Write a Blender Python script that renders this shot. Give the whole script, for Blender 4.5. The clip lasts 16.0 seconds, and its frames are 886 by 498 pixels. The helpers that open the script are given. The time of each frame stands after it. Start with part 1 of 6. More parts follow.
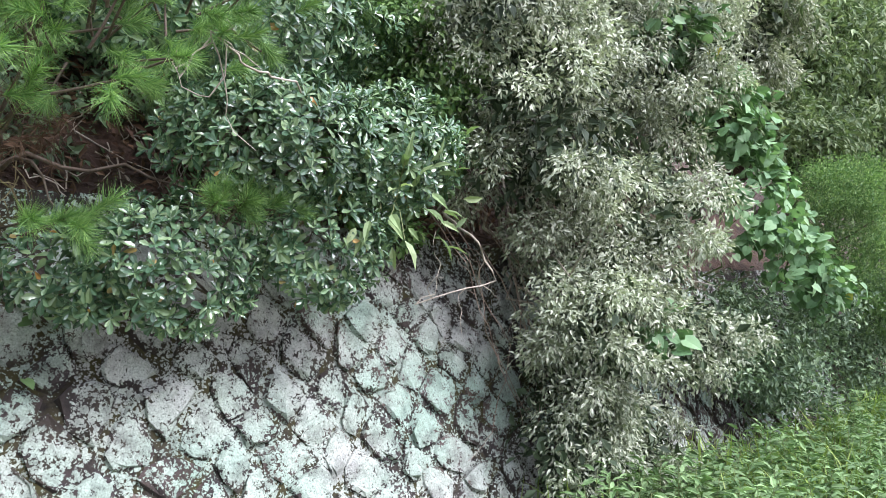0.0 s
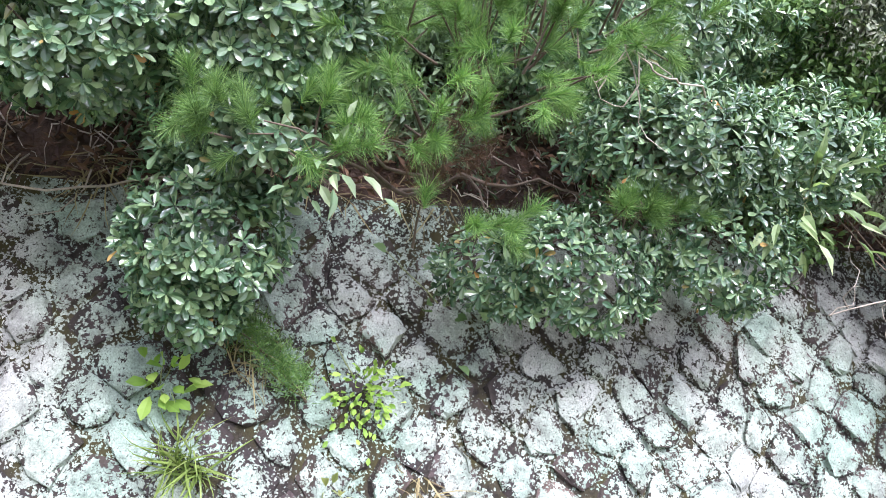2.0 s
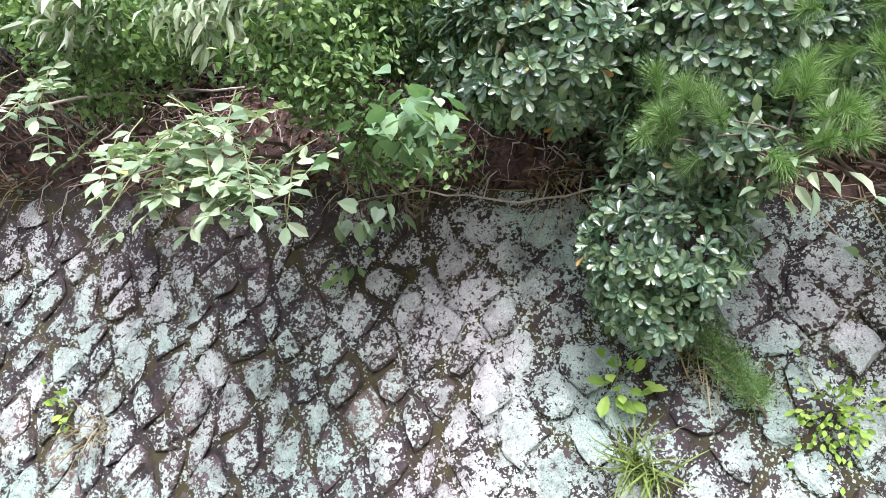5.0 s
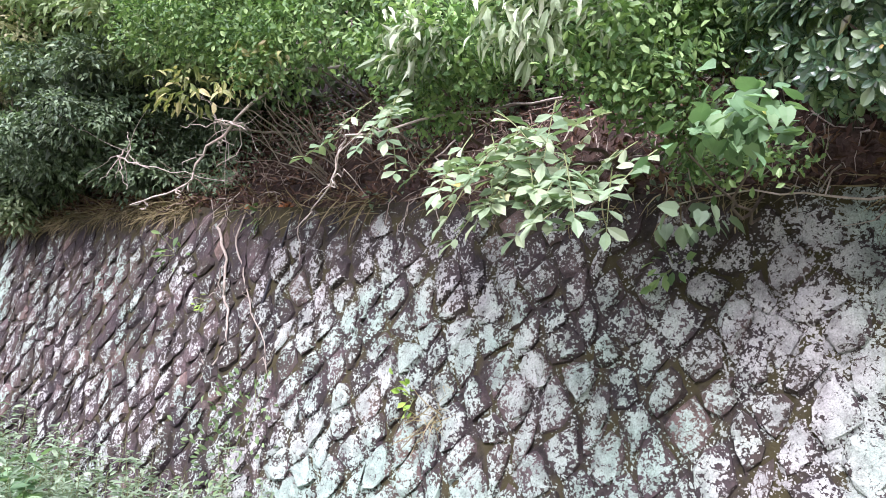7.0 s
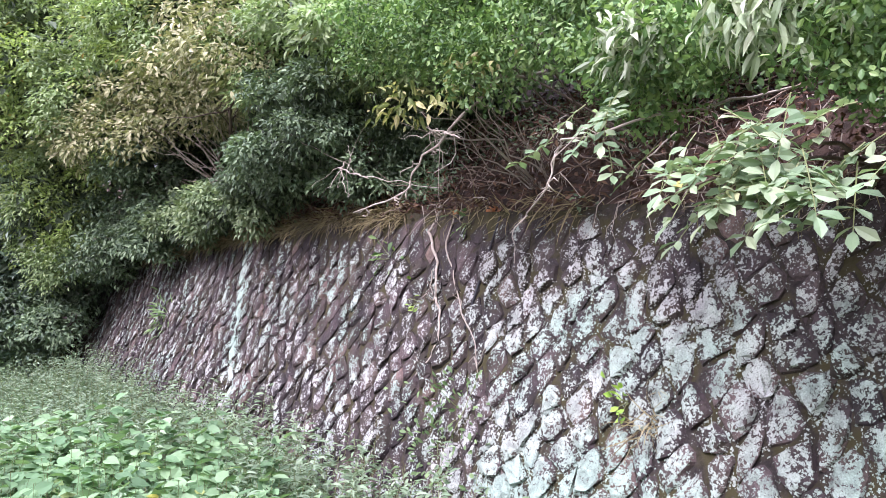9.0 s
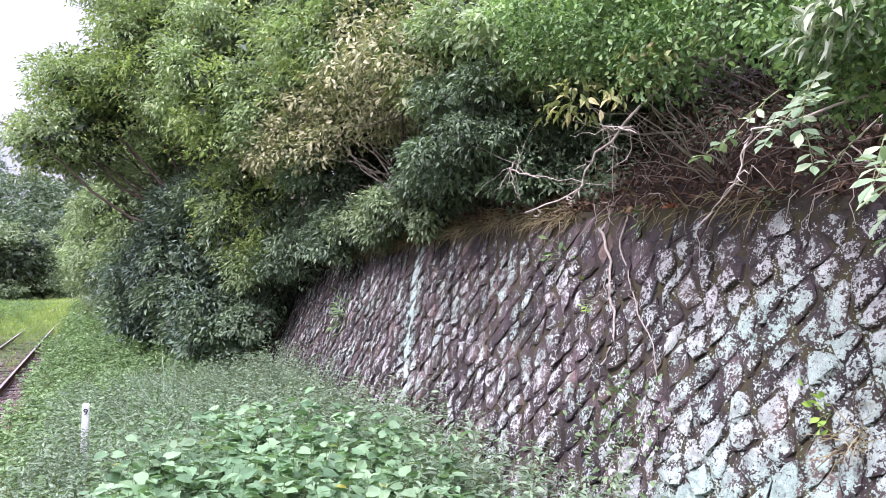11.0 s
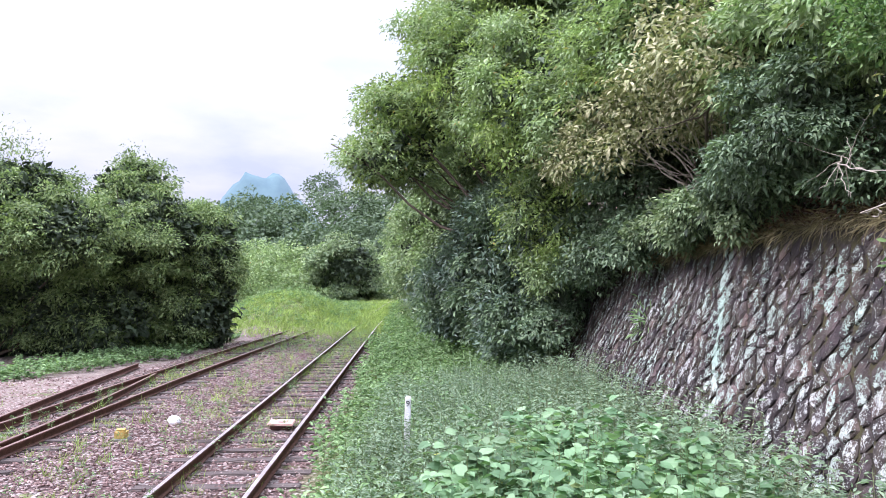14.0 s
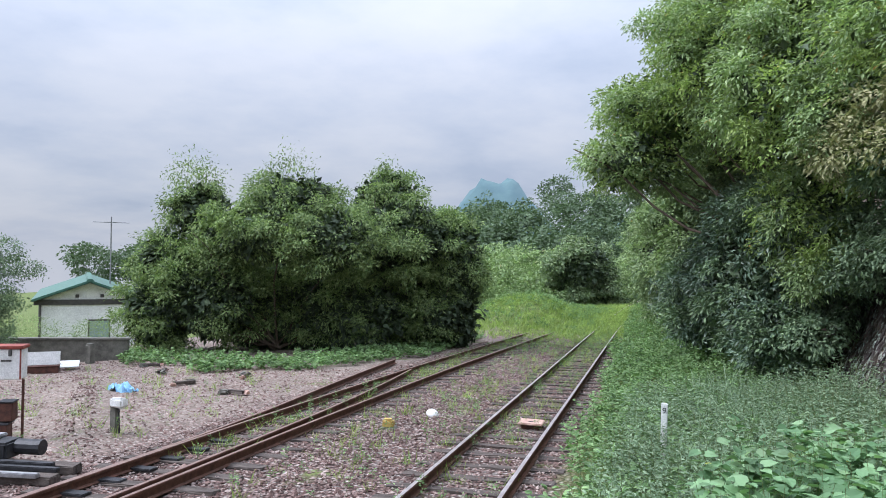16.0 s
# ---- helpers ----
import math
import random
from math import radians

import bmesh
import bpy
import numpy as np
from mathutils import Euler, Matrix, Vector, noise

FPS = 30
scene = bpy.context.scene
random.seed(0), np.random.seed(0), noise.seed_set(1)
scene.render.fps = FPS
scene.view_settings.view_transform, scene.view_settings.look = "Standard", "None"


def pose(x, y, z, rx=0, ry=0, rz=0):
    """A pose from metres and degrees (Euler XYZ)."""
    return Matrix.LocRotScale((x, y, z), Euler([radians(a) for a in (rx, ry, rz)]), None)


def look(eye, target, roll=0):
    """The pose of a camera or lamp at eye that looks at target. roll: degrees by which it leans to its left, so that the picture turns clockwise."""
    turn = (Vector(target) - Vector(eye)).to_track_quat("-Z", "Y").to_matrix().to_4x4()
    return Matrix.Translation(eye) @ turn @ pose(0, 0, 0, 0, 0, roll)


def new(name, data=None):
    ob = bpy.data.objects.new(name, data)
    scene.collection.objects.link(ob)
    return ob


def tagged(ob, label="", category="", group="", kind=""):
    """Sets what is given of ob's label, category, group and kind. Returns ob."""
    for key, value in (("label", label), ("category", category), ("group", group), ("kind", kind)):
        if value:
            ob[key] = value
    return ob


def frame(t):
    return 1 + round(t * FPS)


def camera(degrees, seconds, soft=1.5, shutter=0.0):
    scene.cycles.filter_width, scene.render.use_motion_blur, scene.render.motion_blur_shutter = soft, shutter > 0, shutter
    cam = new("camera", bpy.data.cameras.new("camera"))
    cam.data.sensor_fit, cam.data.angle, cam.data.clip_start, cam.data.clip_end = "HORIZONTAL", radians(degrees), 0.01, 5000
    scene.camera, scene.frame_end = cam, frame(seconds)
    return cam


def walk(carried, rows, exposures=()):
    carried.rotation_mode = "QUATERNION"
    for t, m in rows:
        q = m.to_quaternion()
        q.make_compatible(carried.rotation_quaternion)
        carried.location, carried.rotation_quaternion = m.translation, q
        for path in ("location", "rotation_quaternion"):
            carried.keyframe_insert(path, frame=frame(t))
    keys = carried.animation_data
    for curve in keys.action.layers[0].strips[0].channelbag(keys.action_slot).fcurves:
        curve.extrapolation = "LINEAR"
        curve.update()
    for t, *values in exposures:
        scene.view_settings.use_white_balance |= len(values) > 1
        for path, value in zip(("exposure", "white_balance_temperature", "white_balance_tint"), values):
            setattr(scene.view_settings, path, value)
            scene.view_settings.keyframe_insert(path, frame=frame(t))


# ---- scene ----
cam = camera(62.3, 16.0, soft=0.42)
PATH = [
    (0, (0.419, 0.092, 2.913), (1.896, -1.257, 2.942), 1.0),
    (0.5, (0.41, 0.11, 2.875), (2.058, -1.022, 2.923), 1.1),
    (1, (0.419, 0.183, 2.823), (2.19, -0.744, 2.899), 0.9),
    (1.5, (0.408, 0.26, 2.789), (2.275, -0.45, 2.885), 1.1),
    (2, (0.411, 0.33, 2.786), (2.34, -0.189, 2.882), 1.3),
    (2.5, (0.409, 0.391, 2.779), (2.377, 0.043, 2.877), 1.5),
    (3, (0.411, 0.458, 2.776), (2.399, 0.265, 2.872), 1.7),
    (3.2, (0.413, 0.484, 2.777), (2.406, 0.349, 2.871), 1.9),
    (5.3, (0.405, 0.581, 2.777), (2.3, 1.216, 2.854), 2.3),
    (5.5, (0.385, 0.583, 2.774), (2.251, 1.297, 2.85), 2.4),
    (6, (0.385, 0.593, 2.769), (2.162, 1.508, 2.841), 2.5),
    (6.5, (0.392, 0.589, 2.772), (2.061, 1.689, 2.836), 2.5),
    (7, (0.377, 0.591, 2.772), (1.93, 1.851, 2.83), 2.6),
    (7.5, (0.331, 0.597, 2.767), (1.773, 1.981, 2.821), 2.6),
    (8, (0.29, 0.604, 2.765), (1.634, 2.084, 2.814), 2.6),
    (8.5, (0.273, 0.61, 2.769), (1.53, 2.164, 2.813), 2.6),
    (9, (0.262, 0.621, 2.764), (1.436, 2.239, 2.807), 2.6),
    (9.2, (0.264, 0.632, 2.77), (1.407, 2.273, 2.811), 2.5),
    (11.3, (0.212, 0.665, 2.766), (0.927, 2.532, 2.792), 2.1),
    (11.5, (0.204, 0.665, 2.758), (0.871, 2.551, 2.786), 2.2),
    (12, (0.194, 0.664, 2.767), (0.747, 2.586, 2.791), 2.0),
    (12.5, (0.173, 0.662, 2.77), (0.615, 2.612, 2.791), 1.9),
    (13, (0.172, 0.661, 2.775), (0.492, 2.635, 2.793), 1.8),
    (13.5, (0.163, 0.658, 2.777), (0.341, 2.65, 2.792), 1.8),
    (14, (0.157, 0.655, 2.782), (0.172, 2.655, 2.794), 1.6),
    (14.5, (0.103, 0.614, 2.792), (-0.052, 2.608, 2.802), 1.5),
    (15, (0.04, 0.518, 2.832), (-0.28, 2.492, 2.836), 1.7),
    (15.5, (-0.006, 0.463, 2.836), (-0.48, 2.406, 2.837), 1.6),
    (16, (-0.049, 0.404, 2.801), (-0.656, 2.31, 2.806), 1.2),
]
EXPOSURES = [(0.0, 0.74, 5950, 20), (1.0, 0.95, 5900, 22), (3.0, 1.18, 5950, 26), (6.0, 1.02, 6050, 31), (9.0, 0.93, 5950, 35), (11.5, 0.84, 5850, 37), (13.0, 0.80, 5820, 32), (14.0, 0.74, 5820, 27), (15.0, 0.54, 5850, 20), (16.0, 0.12, 5800, 13)]
walk(cam, [(t, look(eye, aim, lean)) for t, eye, aim, lean in PATH], EXPOSURES)

# ---- world and sun: overcast morning ----
SUN_UP, SUN_TURN = radians(48), radians(253)
world = bpy.data.worlds.new("world")
scene.world = world
world.use_nodes = True
wn, wl = world.node_tree.nodes, world.node_tree.links
wn.clear()


def node(tree, kind, **props):
    n = tree.nodes.new(kind)
    for k, v in props.items():
        if k in n.inputs:
            n.inputs[k].default_value = v
    return n


def ramp(tree, stops, mode="LINEAR"):
    n = tree.nodes.new("ShaderNodeValToRGB")
    n.color_ramp.interpolation = mode
    els = n.color_ramp.elements
    while len(els) < len(stops):
        els.new(0.5)
    for e, (p, c) in zip(els, stops):
        e.position = p
        e.color = (c, c, c, 1) if isinstance(c, (int, float)) else (*c, 1)
    return n


def build_world():
    t = world.node_tree
    sky = t.nodes.new("ShaderNodeTexSky")
    sky.sky_type, sky.sun_disc = "NISHITA", False
    sky.sun_elevation, sky.sun_rotation = SUN_UP, SUN_TURN
    co = t.nodes.new("ShaderNodeTexCoord")
    sep = t.nodes.new("ShaderNodeSeparateXYZ")
    t.links.new(co.outputs["Generated"], sep.inputs[0])
    up = t.nodes.new("ShaderNodeMath"); up.operation = "MAXIMUM"; up.inputs[1].default_value = 0.0
    t.links.new(sep.outputs["Z"], up.inputs[0])
    lift = t.nodes.new("ShaderNodeMath"); lift.operation = "ADD"; lift.inputs[1].default_value = 0.22
    t.links.new(up.outputs[0], lift.inputs[0])
    flat = t.nodes.new("ShaderNodeVectorMath"); flat.operation = "DIVIDE"
    t.links.new(co.outputs["Generated"], flat.inputs[0])
    t.links.new(lift.outputs[0], flat.inputs[1])
    big = node(t, "ShaderNodeTexNoise", Scale=1.5, Detail=6.0, Roughness=0.55)
    t.links.new(flat.outputs[0], big.inputs["Vector"])
    cloud = ramp(t, [(0.32, (0.68, 0.74, 0.84)), (0.45, (0.80, 0.84, 0.91)), (0.58, (0.91, 0.925, 0.955)), (0.72, (0.98, 0.98, 0.99))])
    t.links.new(big.outputs["Fac"], cloud.inputs[0])
    dim = t.nodes.new("ShaderNodeMix"); dim.data_type = "RGBA"; dim.blend_type = "MULTIPLY"; dim.inputs[0].default_value = 1.0
    t.links.new(sky.outputs[0], dim.inputs[6]); dim.inputs[7].default_value = (0.10, 0.10, 0.10, 1)
    mix = t.nodes.new("ShaderNodeMix"); mix.data_type = "RGBA"; mix.inputs[0].default_value = 0.90
    t.links.new(dim.outputs[2], mix.inputs[6])
    t.links.new(cloud.outputs[0], mix.inputs[7])
    # an overcast sky is brighter overhead than at the horizon
    high = t.nodes.new("ShaderNodeMath"); high.operation = "POWER"; high.inputs[1].default_value = 1.6
    t.links.new(up.outputs[0], high.inputs[0])
    gain = t.nodes.new("ShaderNodeMath"); gain.operation = "MULTIPLY_ADD"; gain.inputs[1].default_value = 2.6; gain.inputs[2].default_value = 0.60
    t.links.new(high.outputs[0], gain.inputs[0])
    bg = t.nodes.new("ShaderNodeBackground")
    t.links.new(gain.outputs[0], bg.inputs["Strength"])
    t.links.new(mix.outputs[2], bg.inputs["Color"])
    out = t.nodes.new("ShaderNodeOutputWorld")
    t.links.new(bg.outputs[0], out.inputs["Surface"])


build_world()
sun = new("sun", bpy.data.lights.new("sun", "SUN"))
sun.data.energy, sun.data.angle, sun.data.color = 4.0, radians(32), (1.0, 0.98, 0.95)
sun.matrix_world = look((-11.0, -3.3, 12.8), (0, 0, 0))

# ---- materials ----


def material(name):
    m = bpy.data.materials.new(name)
    m.use_nodes = True
    t = m.node_tree
    t.nodes.clear()
    out = t.nodes.new("ShaderNodeOutputMaterial")
    b = t.nodes.new("ShaderNodeBsdfPrincipled")
    t.links.new(b.outputs[0], out.inputs[0])
    return m, t, b, out


def blend(t, fac, a, b, mode="MIX"):
    n = t.nodes.new("ShaderNodeMix")
    n.data_type, n.blend_type = "RGBA", mode
    for i, v in ((0, fac), (6, a), (7, b)):
        if isinstance(v, (int, float)):
            n.inputs[i].default_value = v if i == 0 else (v, v, v, 1)
        elif isinstance(v, tuple):
            n.inputs[i].default_value = (*v, 1)
        else:
            t.links.new(v, n.inputs[i])
    return n.outputs[2]


def calc(t, op, a, b=0.0):
    n = t.nodes.new("ShaderNodeMath")
    n.operation = op
    for i, v in ((0, a), (1, b)):
        if isinstance(v, (int, float)):
            n.inputs[i].default_value = v
        else:
            t.links.new(v, n.inputs[i])
    return n.outputs[0]


def noise_tex(t, scale, detail=4.0, rough=0.55, stretch=(1, 1, 1), where="Position"):
    if where == "Position":
        src = t.nodes.new("ShaderNodeNewGeometry").outputs["Position"]
    else:
        src = t.nodes.new("ShaderNodeTexCoord").outputs["Object"]
    mp = t.nodes.new("ShaderNodeMapping")
    mp.inputs["Scale"].default_value = stretch
    t.links.new(src, mp.inputs[0])
    n = node(t, "ShaderNodeTexNoise", Scale=scale, Detail=detail, Roughness=rough)
    t.links.new(mp.outputs[0], n.inputs["Vector"])
    return n.outputs["Fac"]


def bump(t, b, height, strength=0.4, distance=0.02):
    n = node(t, "ShaderNodeBump", Strength=strength, Distance=distance)
    t.links.new(height, n.inputs["Height"])
    t.links.new(n.outputs[0], b.inputs["Normal"])


def leaf_material(name, dark, mid, light, rough=0.5, through_light=0.25, old=None, spec=0.25):
    """Leaves: each leaf its own green, larger drifts of tone, some light coming through."""
    m, t, b, out = material(name)
    geo = t.nodes.new("ShaderNodeNewGeometry")
    stops = [(0.0, dark), (0.45, mid), (0.93, light)]
    if old:
        stops += [(0.995, light), (0.998, old)]
    r = ramp(t, stops)
    t.links.new(geo.outputs["Random Per Island"], r.inputs[0])
    drift = ramp(t, [(0.3, 0.62), (0.7, 1.35)])
    t.links.new(noise_tex(t, 1.7, 3.0), drift.inputs[0])
    col = blend(t, 1.0, r.outputs[0], drift.outputs[0], "MULTIPLY")
    t.links.new(col, b.inputs["Base Color"])
    b.inputs["Roughness"].default_value = rough
    b.inputs["Specular IOR Level"].default_value = spec
    tr = t.nodes.new("ShaderNodeBsdfTranslucent")
    t.links.new(blend(t, 1.0, col, (1.0, 1.15, 0.6), "MULTIPLY"), tr.inputs[0])
    mx = t.nodes.new("ShaderNodeMixShader")
    mx.inputs[0].default_value = through_light
    t.links.new(b.outputs[0], mx.inputs[1])
    t.links.new(tr.outputs[0], mx.inputs[2])
    t.links.new(mx.outputs[0], out.inputs[0])
    return m


def plain(name, a, c, scale=8.0, rough=0.7, metal=0.0, bumps=0.3, dist=0.01, spec=0.4, stretch=(1, 1, 1)):
    """A surface of two tones with grain and fine relief."""
    m, t, b, out = material(name)
    r = ramp(t, [(0.32, a), (0.68, c)])
    t.links.new(noise_tex(t, scale, 6.0, 0.62, stretch), r.inputs[0])
    fine = ramp(t, [(0.3, 0.8), (0.7, 1.15)])
    t.links.new(noise_tex(t, scale * 9, 3.0, 0.6, stretch), fine.inputs[0])
    t.links.new(blend(t, 1.0, r.outputs[0], fine.outputs[0], "MULTIPLY"), b.inputs["Base Color"])
    b.inputs["Roughness"].default_value = rough
    b.inputs["Metallic"].default_value = metal
    b.inputs["Specular IOR Level"].default_value = spec
    bump(t, b, noise_tex(t, scale * 5, 5.0, 0.6, stretch), bumps, dist)
    return m


M_TOBIRA = leaf_material("tobira_leaf", (0.05, 0.105, 0.058), (0.10, 0.185, 0.098), (0.23, 0.33, 0.165), 0.25, 0.16, (0.40, 0.20, 0.05), 0.9)
M_SILVER = leaf_material("silverberry_leaf", (0.18, 0.21, 0.14), (0.33, 0.37, 0.26), (0.55, 0.57, 0.46), 0.5, 0.2)
M_PRIVET = leaf_material("privet_leaf", (0.07, 0.14, 0.05), (0.13, 0.23, 0.08), (0.26, 0.38, 0.14), 0.42, 0.3)
M_PINE = leaf_material("pine_needle", (0.075, 0.16, 0.05), (0.14, 0.27, 0.075), (0.27, 0.42, 0.13), 0.5, 0.25)
M_PINE_BROWN = leaf_material("dry_needle", (0.06, 0.035, 0.022), (0.10, 0.06, 0.038), (0.16, 0.10, 0.06), 0.7, 0.1)
M_SUMAC = leaf_material("ash_leaf", (0.12, 0.19, 0.10), (0.20, 0.285, 0.16), (0.32, 0.39, 0.235), 0.45, 0.25, (0.50, 0.38, 0.12))
M_HEART = leaf_material("heart_leaf", (0.10, 0.19, 0.09), (0.16, 0.275, 0.135), (0.25, 0.38, 0.20), 0.5, 0.3, (0.5, 0.45, 0.08))
M_WILLOW = leaf_material("drooping_leaf", (0.16, 0.22, 0.12), (0.26, 0.33, 0.19), (0.42, 0.47, 0.33), 0.45, 0.2)
M_YELLOW = leaf_material("yellowing_leaf", (0.14, 0.19, 0.07), (0.27, 0.29, 0.11), (0.45, 0.41, 0.2), 0.5, 0.3)
M_DARK = leaf_material("dark_leaf", (0.075, 0.12, 0.07), (0.13, 0.19, 0.11), (0.22, 0.30, 0.17), 0.5, 0.2, None, 0.25)
M_FOREST = leaf_material("forest_leaf", (0.11, 0.165, 0.085), (0.19, 0.26, 0.135), (0.30, 0.37, 0.20), 0.5, 0.25)
M_LIGHT = leaf_material("fresh_leaf", (0.15, 0.22, 0.10), (0.24, 0.33, 0.15), (0.37, 0.46, 0.24), 0.5, 0.3, (0.4, 0.2, 0.05))
M_BUSH = leaf_material("bush_leaf", (0.10, 0.155, 0.06), (0.18, 0.255, 0.10), (0.30, 0.38, 0.155), 0.5, 0.25)
M_WEED = leaf_material("weed_leaf", (0.095, 0.17, 0.065), (0.165, 0.265, 0.11), (0.25, 0.37, 0.165), 0.55, 0.3)
M_MUGWORT = leaf_material("mugwort_leaf", (0.125, 0.19, 0.11), (0.19, 0.27, 0.165), (0.28, 0.365, 0.235), 0.6, 0.25)
M_GRASS = leaf_material("grass_blade", (0.14, 0.22, 0.05), (0.24, 0.34, 0.08), (0.38, 0.47, 0.15), 0.55, 0.3)
M_DRYGRASS = leaf_material("dry_grass", (0.14, 0.11, 0.06), (0.24, 0.20, 0.10), (0.36, 0.31, 0.17), 0.7, 0.15)
M_LITTER = leaf_material("dead_leaf", (0.045, 0.026, 0.02), (0.09, 0.05, 0.035), (0.19, 0.115, 0.07), 0.75, 0.05)
M_DRYLEAF = leaf_material("drying_leaf", (.16, .18, .08), (.29, .30, .15), (.46, .43, .27), 0.6, 0.25)
M_YOUNG = leaf_material("young_leaf", (0.16, 0.23, 0.07), (0.25, 0.34, 0.10), (0.36, 0.45, 0.16), 0.5, 0.3, (0.42, 0.24, 0.06))
M_BLUEGREEN = leaf_material("blue_green_leaf", (0.05, 0.085, 0.06), (0.095, 0.15, 0.10), (0.18, 0.25, 0.18), 0.4, 0.15, None, 0.5)
M_LIME = leaf_material("lime_leaf", (0.16, 0.28, 0.05), (0.25, 0.40, 0.07), (0.37, 0.51, 0.12), 0.5, 0.3, (0.7, 0.42, 0.02))
# near-black green: the shade inside crowns is put into this leaf colour
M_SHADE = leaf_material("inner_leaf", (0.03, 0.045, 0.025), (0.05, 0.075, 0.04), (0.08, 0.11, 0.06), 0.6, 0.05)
M_HILL = leaf_material("far_leaf", (0.075, 0.115, 0.065), (0.105, 0.155, 0.085), (0.14, 0.195, 0.11), 0.6, 0.2)
M_BARK = plain("bark", (0.075, 0.055, 0.04), (0.16, 0.125, 0.095), 14, 0.85, 0, 0.6, 0.01, 0.3, (1, 1, 0.3))
M_TWIG = plain("grey_twig", (0.26, 0.22, 0.17), (0.46, 0.41, 0.34), 20, 0.8)
M_STEM = plain("green_stem", (0.13, 0.16, 0.06), (0.22, 0.25, 0.10), 20, 0.6)
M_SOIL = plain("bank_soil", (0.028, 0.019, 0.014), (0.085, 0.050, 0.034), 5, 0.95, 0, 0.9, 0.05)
M_ORANGE = plain("orange_clay", (0.20, 0.08, 0.03), (0.42, 0.17, 0.06), 12, 0.9, 0, 0.6, 0.01)
M_RAILTOP = plain("rail_head", (0.36, 0.31, 0.30), (0.55, 0.50, 0.49), 6, 0.38, 0.7, 0.1)
M_RAIL = plain("rusty_rail", (0.065, 0.030, 0.020), (0.14, 0.065, 0.042), 9, 0.8, 0.1, 0.4)
M_SLEEPER = plain("old_sleeper", (0.045, 0.036, 0.032), (0.14, 0.115, 0.10), 7, 0.9, 0, 0.8, 0.02, 0.3, (0.25, 2.2, 1))
M_CONCRETE = plain("weathered_concrete", (0.08, 0.078, 0.065), (0.20, 0.19, 0.165), 4, 0.9, 0, 0.4)
M_WHITE = plain("white_paint", (0.62, 0.62, 0.60), (0.80, 0.80, 0.78), 5, 0.55, 0, 0.1)
M_RED = plain("red_brown_paint", (0.17, 0.035, 0.025), (0.30, 0.07, 0.045), 7, 0.6)
M_BLACK = plain("oily_iron", (0.018, 0.018, 0.02), (0.055, 0.055, 0.06), 8, 0.5, 0.3)
M_RUSTBOX = plain("rusted_box", (0.05, 0.024, 0.018), (0.12, 0.05, 0.035), 9, 0.85)
M_BLUE = plain("blue_sheet", (0.16, 0.36, 0.62), (0.32, 0.55, 0.78), 9, 0.5)
M_YPAINT = plain("yellow_block", (0.38, 0.25, 0.06), (0.50, 0.36, 0.11), 9, 0.7)
M_PLATE = plain("faded_pink_plate", (0.40, 0.24, 0.19), (0.55, 0.38, 0.31), 8, 0.6)
M_STEEL = plain("grey_steel", (0.20, 0.20, 0.21), (0.36, 0.36, 0.37), 9, 0.5, 0.5)
M_ROOF = plain("green_roof", (0.035, 0.10, 0.075), (0.07, 0.16, 0.12), 6, 0.5)
M_HOUSE = plain("house_plaster", (0.68, 0.68, 0.68), (0.80, 0.80, 0.79), 2, 0.8, 0, 0.1)
M_TRIM = plain("dark_trim", (0.05, 0.045, 0.045), (0.09, 0.085, 0.08), 8, 0.6)


